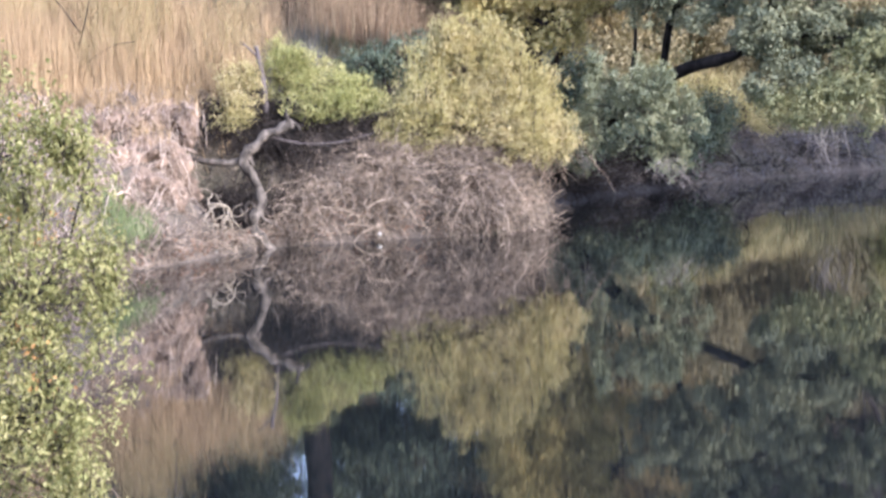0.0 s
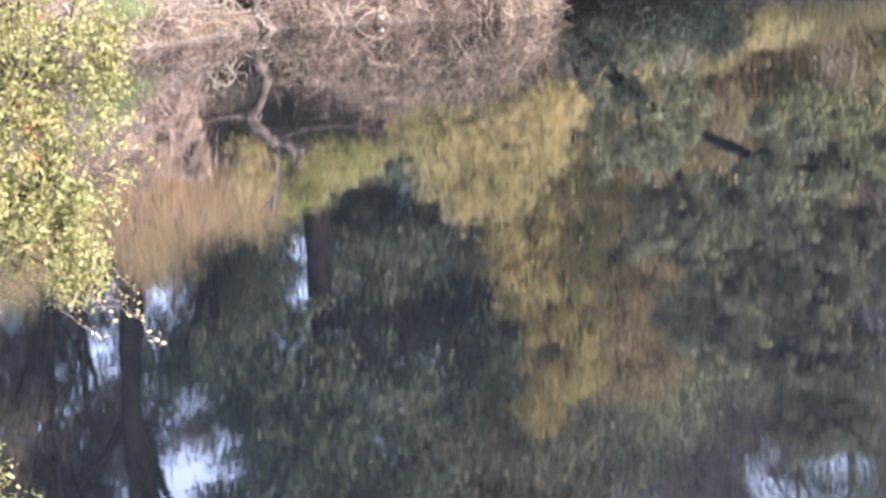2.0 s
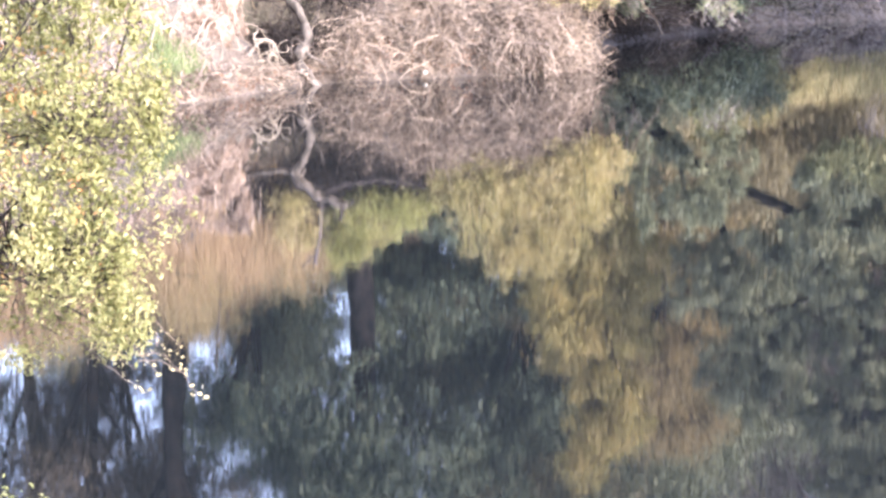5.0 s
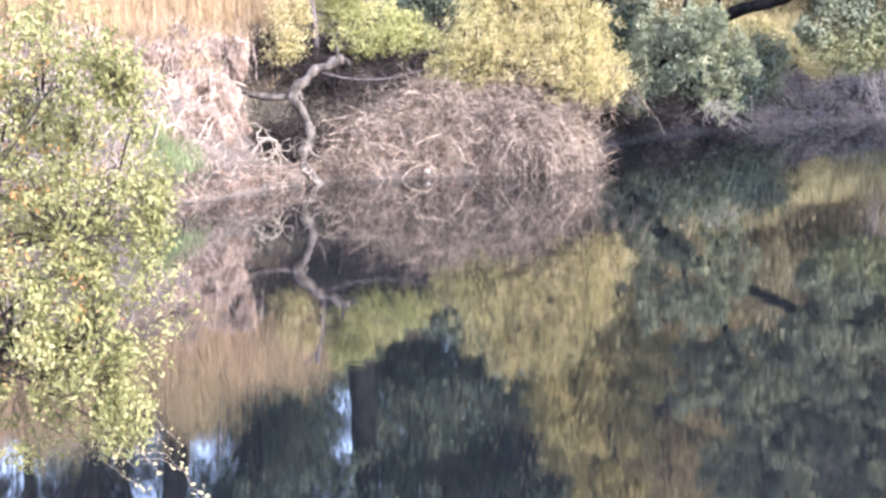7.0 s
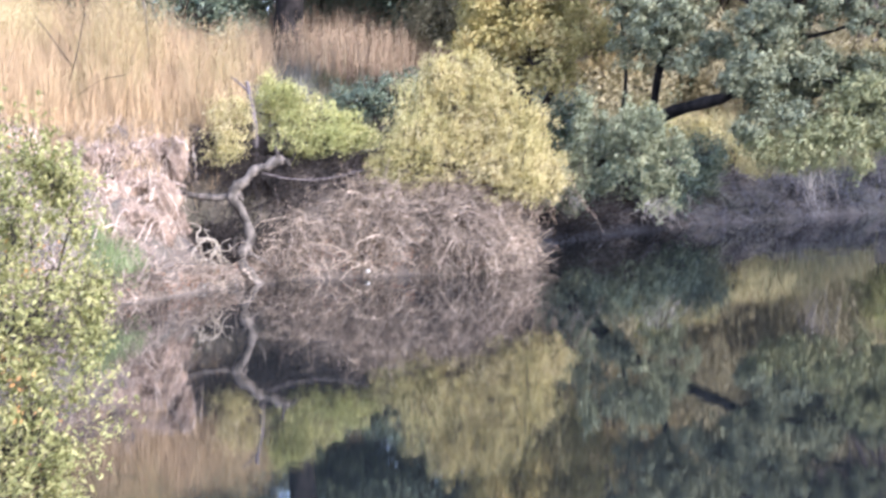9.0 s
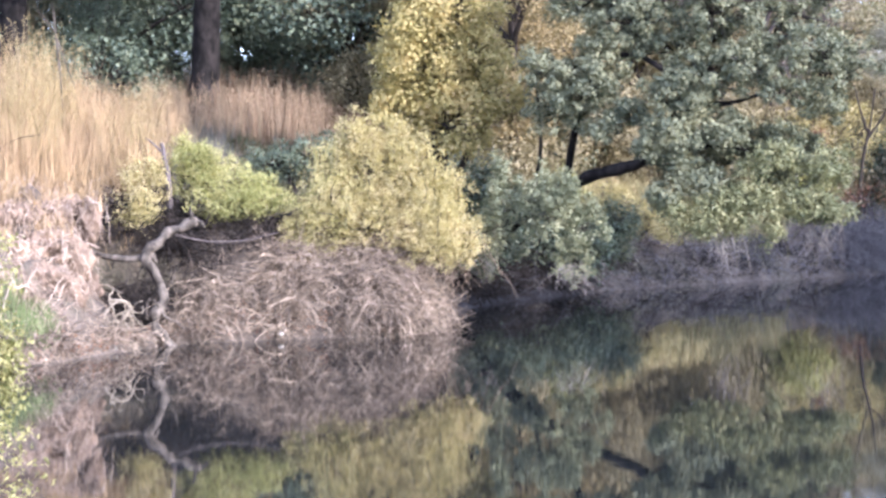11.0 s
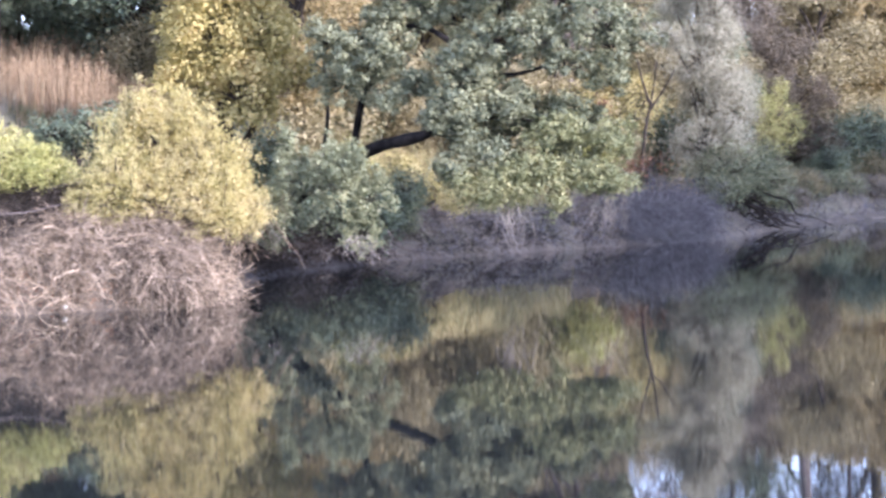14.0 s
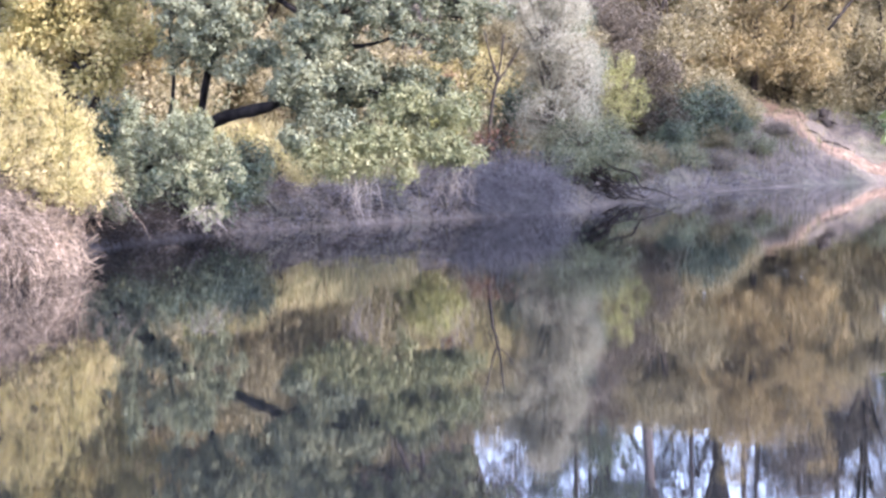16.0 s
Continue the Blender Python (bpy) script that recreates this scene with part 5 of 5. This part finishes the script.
def bare_tree(h, spread, seed, label):
    """A tree that has lost most of its leaves: limbs and a haze of fine twigs."""
    rng = np.random.default_rng(seed)
    li, lo = grow(h, spread, 16, rng, 0.25, 0.9)
    root = tree("bare_tree", (0, 500 + seed, 5), [(0, 0, -0.4), (0.3, 0, h * 0.3), (-0.2, 0.2, h * 0.6), (0.1, 0, h * 0.95)], 0.013 * h, li, lo, 2200, 0.16, DRY, seed, label, MAUVEBARK, "bare trees", twig=0.025, clump=0.45, shell=0.2)
    lo = np.array(lo)
    n = 2800
    s = lo[rng.integers(0, len(lo), n)]
    d = unit(rng.normal(size=(n, 3)) + (0, 0, 0.5))
    p0 = s[:, :3] + d * s[:, 3:] * rng.uniform(0.1, 0.8, (n, 1))
    u = np.linspace(0, 1, 4)[None, :, None]
    p = p0[:, None] + d[:, None] * u * rng.uniform(0.5, 1.4, (n, 1, 1)) + np.cumsum(rng.normal(size=(n, 4, 3)) * 0.08, 1) * u
    part("twig", stem_mesh("twig", p, rng.uniform(0.008, 0.018, (n, 1)) * np.linspace(1, 0.4, 4)[None], MAUVEBARK, 3), root, kind="stuff")
    return root


bare = [bare_tree(13, 4.0, 301, "grey brown tree that has shed most leaves"), bare_tree(10, 3.2, 302, "thin grey tree nearly bare of leaves")]
used = set()
for x, y, k, s in [(6.5, 73, 0, 1.15), (9.3, 69.5, 0, 1.0), (11.5, 75, 0, 0.95), (14.2, 72, 1, 0.85), (16.2, 78, 1, 0.6), (19, 83, 0, 0.5), (23, 89, 0, 0.5), (27, 95, 1, 0.5), (10.5, 82, 0, 1.4), (12.6, 79, 1, 1.5), (15.6, 81, 0, 1.3), (5.0, 84, 0, 1.5), (37.5, 121, 1, 2.2), (45, 122, 1, 2.3), (24.4, 103, 1, 1.7)] :
    m = pose(x, y, float(land(x, y)) - 0.1, 0, 0, rng.uniform(0, 360)) @ Matrix.Scale(s, 4)
    if k not in used:
        used.add(k)
        bare[k].matrix_basis = m
    else:
        copy_thing(bare[k], m).matrix_basis = m
def tall_tree(x, y, h, lean, r, seed, leaf=DRY, count=3800, low=0.5):
    """A tall tree with a long bare trunk, a few dead limbs and a high thin crown."""
    rng = np.random.default_rng(seed)
    limbs, lobes = [], []
    for k in range(11):
        a, z0 = k * 2.4 + rng.uniform(-0.4, 0.4), h * rng.uniform(low, 0.92)
        reach = rng.uniform(1.0, 2.6)
        end = np.array((lean * z0 / h + math.cos(a) * reach, math.sin(a) * reach, z0 + rng.uniform(0.8, 2.4)))
        limbs.append(([(lean * z0 / h * 0.95, 0, z0 * 0.96), (end[0] * 0.6 + lean * z0 / h * 0.4, end[1] * 0.6, z0 + 0.5), tuple(end)], r * 0.35, 0.03))
        if z0 > h * (low + 0.1):
            lobes.append((*end, 1.2, 1.2, 0.9))
    lobes.append((lean, 0, h, 1.2, 1.2, 1.0))
    tree("tall_tree", (x, y, float(land(x, y)) - 0.1), [(0, 0, -0.3), (lean * 0.3, 0, h * 0.33), (lean * 0.62, 0.1, h * 0.66), (lean, 0, h)], r, limbs, lobes, count, 0.17, leaf, seed, "tall tree with a bare dark trunk and thin crown" if leaf is DRY else "tall slender dark green tree", MAUVEBARK, "tall trees", twig=0.02, clump=0.4, shell=0.3)


for k, (x, y, h, lean, r) in enumerate([(36.6, 113, 24, 2.0, 0.42), (42.6, 112, 23, 0.4, 0.24), (44.6, 114, 22, -0.5, 0.22), (45.9, 112, 24, 0.6, 0.2), (33.2, 112, 21, -0.9, 0.2), (40.6, 116, 22, 0.9, 0.18), (15.4, 72.5, 20, 0.2, 0.13), (8.2, 82, 23, 0.4, 0.2), (49.5, 115, 22, 0.5, 0.25)]):
    tall_tree(x, y, h, lean, r, 330 + k)
for k, (x, y, h, lean, r) in enumerate([(5.4, 79, 22, 0.3, 0.2), (7.1, 81, 20, -0.3, 0.2), (10.6, 80, 23, 0.3, 0.22), (14.1, 81, 16, 0.4, 0.18), (13.2, 79, 24, 0.2, 0.2), (8.9, 83, 24, 0.3, 0.2), (9.9, 86, 26, 0.2, 0.2), (17.0, 88, 27, 0.2, 0.2), (18.0, 85, 22, 0.1, 0.2), (15.9, 79, 19, -0.4, 0.17), (11.9, 84, 17, 0.3, 0.18), (30.2, 104, 13, 0.3, 0.2), (31.6, 106, 12, 0.2, 0.2), (12.7, 88, 25, -0.4, 0.2)]):
    tall_tree(x, y, h, lean, r, 350 + k, DARK, 7000, 0.3)
# undergrowth along the wood's edge
under = []
for k, (mat, label) in enumerate([(DARK, "dark undergrowth shrub at the wood's edge"), (OLIVE, "olive brown undergrowth shrub"), (LIME, "yellow green undergrowth shrub")]):
    under.append(bush("undergrowth", (300 + k * 9, 300, 0), [(300 + k * 9, 300, 1.2, 1.6, 1.2, 1.1), (301 + k * 9, 299.6, 0.8, 1.2, 1.0, 0.8), (299 + k * 9, 300.2, 1.7, 1.1, 0.9, 0.8)], 9000, 0.115, mat, 100 + k, label, 6, group="undergrowth", clump=0.25))
used = set()
# dark shrubs behind the oak and up the slope also fill in for shade
for x, y, k, s in [(-13, 68, 0, 1.2), (-10, 69, 0, 1.2), (-7, 69.5, 0, 0.9), (-1, 69, 0, 0.9), (2.2, 54.5, 0, 1.1), (3.2, 53.8, 0, 0.8), (4.2, 58.0, 1, 1.2), (3.2, 56.2, 1, 1.0), (5.4, 56.8, 0, 0.85), (6.7, 58.6, 0, 0.75), (5.2, 61.0, 2, 0.8), (9.5, 70.5, 1, 1.1), (13.5, 69.5, 1, 1.1), (14.5, 69, 2, 0.9),
                   (16.5, 72, 1, 1.2), (18.5, 76, 0, 1.3), (24.5, 81.5, 1, 0.8), (29, 88, 1, 0.7), (32, 94, 0, 0.7), (34.5, 95.5, 1, 0.6), (33.5, 96, 0, 1.3), (35.8, 99, 1, 1.2), (46, 106, 1, 1.5), (51, 108, 1, 1.5), (-17, 58, 1, 1.4), (22.5, 76.5, 0, 0.9), (57, 110, 0, 1.5)]:
    m = pose(x, y, float(land(x, y)) - 0.1, 0, 0, rng.uniform(0, 360)) @ Matrix.Scale(s, 4)
    if k not in used:
        used.add(k)
        under[k].matrix_basis = m
    else:
        copy_thing(under[k], m).matrix_basis = m
# dense leafy thickets that close the view behind the bank
close = []
for k, (h, sp, mat, label) in enumerate([(8.5, 3.4, DARK, "dark green thicket tree leafy to the ground"), (7.5, 3.2, OLIVE, "olive brown thicket tree leafy to the ground"), (7.0, 3.0, GOLD, "yellowing thicket tree leafy to the ground"), (7.5, 3.2, SHADEBROWN, "dull brown thicket tree, leaves darkened to stand for shade")]):
    li, lo = grow(h, sp, 12, rng, 0.08, 0.85)
    lo = lo + [(0.5, -0.6, 0.9, sp * 0.55, sp * 0.5, 0.9), (-1.0, 0.3, 1.2, sp * 0.5, sp * 0.5, 1.1), (0.8, 0.6, 2.4, sp * 0.55, sp * 0.5, 1.2), (-0.6, -0.7, 2.8, sp * 0.5, sp * 0.5, 1.2)]
    close.append(tree("thicket_tree", (0, 420 + 20 * k, 5), [(0, 0, -0.4), (0.2, 0, h * 0.3), (-0.1, 0.2, h * 0.6), (0, 0, h * 0.9)], 0.012 * h, li, lo, 26000, 0.135, mat, 120 + k, label, group="thicket trees", twig=0.015, clump=0.3, up=0.4, shell=0.3))
used = set()
for x, y, k, s in [(-18, 60, 0, 0.8), (-14, 62, 0, 0.6), (-11, 62, 0, 0.6), (-7.5, 63, 0, 0.55), (-7.6, 64, 0, 1.15), (-6.4, 69, 0, 0.75), (-2.5, 69, 0, 0.65), (0.6, 65, 0, 1.25), (-11, 82, 0, 0.6), (-8.4, 82, 0, 0.62), (-5.8, 82, 0, 0.58), (-3.2, 82, 0, 0.62), (-0.8, 82, 0, 0.6), (-14, 82, 0, 0.6), (3.4, 60.5, 1, 0.8), (0.3, 63, 1, 0.7), (3.0, 63.5, 1, 1.0), (6.4, 65.5, 1, 0.9), (9.5, 69, 1, 0.75), (12, 69.5, 1, 0.8), (14.5, 73, 1, 0.8), (13.2, 76, 1, 1.05), (15.2, 77, 1, 0.95), (17, 77, 1, 0.7), (22.6, 81, 0, 0.75),
                   (24, 86, 1, 0.75), (27.5, 91, 3, 0.7), (-20, 66, 0, 1.4), (-15.5, 68, 0, 0.65), (-11.5, 68.5, 0, 0.7), (-7, 69, 0, 0.6), (-3.6, 68, 0, 0.45), (1.2, 69, 0, 1.5), (31, 96, 3, 0.85), (30.2, 101, 3, 1.15), (24.4, 98, 1, 1.15), (16.4, 77, 1, 1.05), (34, 101, 1, 1.1), (37, 107, 1, 1.1), (43, 106, 1, 1.0), (47, 107.5, 1, 1.0), (52, 110, 2, 1.0), (43.3, 111, 1, 1.05), (58, 113, 0, 1.1), (-24, 56, 0, 1.1), (5.2, 66, 0, 1.1), (41.3, 108.4, 1, 0.95), (44.1, 115.9, 1, 0.8), (19.6, 77.6, 1, 0.75), (20.1, 79.5, 1, 0.65), (-9.0, 65.4, 1, 0.75), (-7.7, 67.6, 0, 0.7), (48.0, 105.6, 1, 1.05), (-3.3, 70.5, 0, 0.55), (10.2, 74, 1, 0.95)]:
    m = pose(x, y, float(land(x, y)) - 0.1, 0, 0, rng.uniform(0, 360)) @ Matrix.Scale(s, 4)
    if k not in used:
        used.add(k)
        close[k].matrix_basis = m
    else:
        copy_thing(close[k], m).matrix_basis = m
# unseen tall trees added on the near bank, off to the side, to keep the low sun from the foot of the far bank
SHADED = np.array([(5.8, 57.6, 1.0), (8.0, 60.5, 1.4), (12, 63.5, 2.1), (16, 67, 3.0), (20, 70, 3.2), (25, 78, 4.0), (29, 83.4, 4.8), (34, 90.4, 5.7), (35.9, 93.2, 5.8)])
SHADED_TOO = np.array([(48.5, 104, 4.6), (56, 110, 5.2)])
SUN_FLAT = unit(np.array(SUN_DIR)[:2])
for line, row, n in ((SHADED, 0, 24), (SHADED, 1, 22), (SHADED_TOO, 0, 4), (SHADED_TOO, 1, 4)):
    for u in np.linspace(0, len(line) - 1, n):
        bx, by, bz = (np.interp(u, range(len(line)), line[:, c]) for c in range(3))
        away = 50 + 7 * row + 1.0 * u + rng.uniform(-1, 1)
        x, y = bx + SUN_FLAT[0] * away, by + SUN_FLAT[1] * away
        ground = float(land(x, y)) - 0.1
        top = bz + math.tan(radians(SUN_EL)) * away + rng.uniform(-2.0, -0.9) - ground
        k = 0 if rng.random() < 0.5 else 2
        m = pose(x, y, ground, 0, 0, rng.uniform(0, 360)) @ Matrix.Scale(top / (17.3 if k == 0 else 19.4), 4)
        copy_thing(stock[k], m).matrix_basis = m
for x, y, k, s in [(-8, -6, 1, 1), (9, -8, 3, 1), (-18, 6, 3, 1)]:
    m = pose(x, y, float(land(x, y)) - 0.1, 0, 0, rng.uniform(0, 360)) @ Matrix.Scale(s, 4)
    copy_thing(stock[k], m).matrix_basis = m

# ---- near bank: the bush at hand and a few leaves ----
near = bush("near_bush", (-3.3, 10.9, 0.7), [(-2.4, 11.0, 2.75, 0.42, 0.35, 0.4), (-2.25, 10.85, 2.1, 0.4, 0.35, 0.45), (-2.12, 10.8, 1.5, 0.4, 0.3, 0.4), (-2.15, 10.75, 1.26, 0.36, 0.3, 0.26), (-2.0, 10.65, 1.02, 0.18, 0.2, 0.1), (-2.6, 11, 1.4, 0.5, 0.4, 0.6), (-2.7, 11.1, 2.4, 0.4, 0.4, 0.6), (-1.92, 10.9, 2.62, 0.13, 0.15, 0.22), (-1.8, 10.85, 1.95, 0.12, 0.15, 0.2)],
     24000, 0.030, NEAR, 201, "yellow green leafy bush hanging over the near water", 9, r=0.014, shoots=46, broad=True, clump=0.055, aspect=0.5, up=0.25, wild=0.6, ragged=0.9)
turned, _, _ = foliage("foliage", np.array([(0.85, 0, 1.8, 0.42, 0.4, 0.6), (0.95, -0.05, 0.9, 0.42, 0.35, 0.5), (0.7, 0, 1.4, 0.45, 0.4, 0.8)]), 900, 0.025, ORANGE, np.random.default_rng(203), clump=0.06, aspect=0.5, shell=0.6, ragged=0.8, broad=True)
part("foliage", turned, near, "scattered orange brown autumn leaves")


def tip_twigs():
    """Bare cream twigs with a few small pale leaves at the lower edge of the near bush."""
    rng = np.random.default_rng(204)
    for k in range(16):
        s = np.array((1.05 + rng.uniform(0, 0.45), rng.uniform(-0.15, 0.05), rng.uniform(0.05, 0.5)))
        e = s + np.array((rng.uniform(0.08, 0.32), rng.uniform(-0.1, 0.1), -rng.uniform(0.08, 0.28)))
        u = np.linspace(0, 1, 8)[:, None]
        way = s * (1 - u) + e * u + np.cumsum(rng.normal(size=(8, 3)) * 0.02, 0)
        way[:, 2] += 0.06 * np.sin(u[:, 0] * math.pi)
        twig = part("twig", stem_mesh("twig", way[None], 0.0032 * np.linspace(1, 0.4, 8)[None], TWIG, 5), near, "thin pale bare twig")
        if k % 4:
            c = np.repeat(way[5:], 3, 0) + rng.normal(size=(9, 3)) * 0.018
            v, q = broad_leaves(c, unit(rng.normal(size=(9, 3))), 0.026, rng, 0.5)
            for m in range(9):
                part("leaf", mesh_np("leaf", v[6 * m:6 * m + 6], np.array([[0, 1, 2, 3], [0, 3, 4, 5]]), YELLOW), twig)


tip_twigs()
field("shore_grass", scatter(1300, -6.05, -5.1, 36.0, 37.2, np.random.default_rng(12), lambda x, y: far_d(x, y) > 0.15), 0.25, 0.55, 0.018, FRESH, 13, "tuft of bright green grass low on the bank", 0.4)
bush("near_shrub", (-2.95, 8.5, 0.25), [(-2.05, 8.35, 0.36, 0.24, 0.2, 0.2), (-2.4, 8.4, 0.4, 0.3, 0.25, 0.22)], 2600, 0.026, NEAR, 202, "small pale green shrub at the near water's edge", 5, r=0.012, shoots=4, broad=True, clump=0.05, aspect=0.6, up=0.3)


def near_sapling():
    """A thin sapling on the near bank, of which a bare twig and a few leaves reach into view."""
    rng = np.random.default_rng(210)
    o = np.array((5.2, 4.4, float(land(5.2, 4.4))))
    root = plant("near_sapling", o, "thin sapling on the near bank with few green leaves", "tree")
    part("stem", limb_mesh("stem", np.array([(5.2, 4.4, o[2] - 0.2), (5.1, 5.2, 2.0), (4.8, 6.4, 3.2), (4.5, 7.4, 4.2)]) - o, 0.035, 0.015, BARK, 14, 7, 0.1), root)
    boughs = []
    for pts in ([(4.7, 6.8, 3.6), (4.2, 7.7, 3.75), (3.72, 8.2, 3.66), (3.52, 8.27, 3.46)], [(4.75, 6.6, 3.4), (4.2, 7.6, 3.15), (3.78, 8.19, 3.04)], [(5.05, 5.4, 2.2), (4.2, 6.8, 2.15), (3.34, 7.28, 2.12)]):
        boughs.append(part("branch", limb_mesh("branch", np.array(pts) - o, 0.017, 0.006, BARK, 10, 5, 0.1), root))
    for (x, y, z), n, b in (((3.79, 8.19, 3.03), 9, 1), ((3.785, 8.2, 2.95), 6, 1), ((3.345, 7.28, 2.12), 2, 2), ((3.8, 8.1, 3.7), 5, 0)):
        for _ in range(n):
            c = np.array([(x, y, z)]) + rng.normal(size=(1, 3)) * (0.035, 0.03, 0.05) * (n > 2) - o
            v, q = broad_leaves(c, unit(rng.normal(size=(1, 3)) * 0.5 + (0, -0.6, 0.6)), 0.06, rng, 0.5)
            part("leaf", mesh_np("leaf", v, q, SAPLEAF), boughs[b])


near_sapling()


# ---- bare sand and tinted ground strips on the far bank ----
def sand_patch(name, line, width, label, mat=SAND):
    """A strip of ground in the given colour that follows the slope, with a frayed edge."""
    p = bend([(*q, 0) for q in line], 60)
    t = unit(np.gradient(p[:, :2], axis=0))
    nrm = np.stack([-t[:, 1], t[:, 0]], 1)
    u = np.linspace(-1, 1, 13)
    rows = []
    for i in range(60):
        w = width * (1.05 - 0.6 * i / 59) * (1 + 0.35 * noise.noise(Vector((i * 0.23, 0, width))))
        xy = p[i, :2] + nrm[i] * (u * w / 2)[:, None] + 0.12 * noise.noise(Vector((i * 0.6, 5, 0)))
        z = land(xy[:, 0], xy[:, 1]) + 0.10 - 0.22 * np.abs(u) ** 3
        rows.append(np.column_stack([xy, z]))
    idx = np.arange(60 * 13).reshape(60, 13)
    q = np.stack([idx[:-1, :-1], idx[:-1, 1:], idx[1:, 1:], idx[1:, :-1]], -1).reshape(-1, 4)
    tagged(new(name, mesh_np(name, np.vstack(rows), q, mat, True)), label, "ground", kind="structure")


# pale earth, its outline drawn along the sunlit band to brighten it
sand_patch("ground_sun_strip", [(42.2, 110.0), (41.8, 106.5), (40.9, 102.5), (40.5, 99.6), (41.6, 98.3), (44.0, 98.2), (47.5, 98.6)], 4.2, "bare pale earth strip shaped after the band of sun on the far bank")
sand_patch("ground_spit", [(23.5, 75.6), (26.5, 80.4), (30, 84.6), (34, 89.0), (38, 92.4)], 1.5, "sandy spit along the waterline, darkened for shade", SHADESAND)
# dark strip in place of the shade that falls on the inlet bank
sand_patch("ground_inlet", [(1.6, 43.2), (2.2, 46.6), (3.1, 49.8), (4.5, 53.0), (6.4, 56.0)], 4.6, "strip of ground painted dark for the inlet's shade", INLETSHADE)
def slope_wreck():
    """A dark rotten stump and two pale logs lying on the bare slope."""
    o = np.array((43.4, 102.2, float(land(43.4, 102.2))))
    stump = plant("tree_stump", o, "dark rotten tree stump on the bare slope", "stump")
    part("trunk", limb_mesh("trunk", [(0, 0, -0.2), (-0.1, 0, 0.3), (-0.25, -0.05, 0.75)], 0.34, 0.2, BARK, 12, 10, 0.4), stump)
    for tip in ((0.55, -0.3, -0.05), (-0.6, -0.2, 0.15), (0.3, 0.2, 0.5)):
        part("root", limb_mesh("root", [(0, 0, 0.1), (tip[0] * 0.6, tip[1] * 0.6, tip[2] + 0.12), tip], 0.13, 0.05, BARK, 10, 7, 0.3), stump)
    for (ax, ay), (bx, by), r in (((42.0, 99.2), (43.3, 98.9), 0.09), ((41.3, 99.5), (41.9, 98.9), 0.07)):
        a, b = np.array((ax, ay, float(land(ax, ay)) + 0.12)), np.array((bx, by, float(land(bx, by)) + 0.25))
        log = plant("fallen_log", a, "pale weathered log lying on the bare slope", "log", "logs on the slope")
        part("trunk", limb_mesh("trunk", [(0, 0, 0), (b - a) * 0.5 + (0, 0, 0.08), b - a], r, r * 0.6, PALEBARK, 12, 8, 0.25), log)


slope_wreck()
sapling((41.5, 100.6, 2.6), [[(41.5, 100.6, 2.4), (41.3, 100.5, 3.2), (40.9, 100.4, 3.8)], [(41.35, 100.5, 3.0), (41.8, 100.4, 3.4)]], 0.05, 9, "pale dead branch sticking out of the slope", PALEBARK)
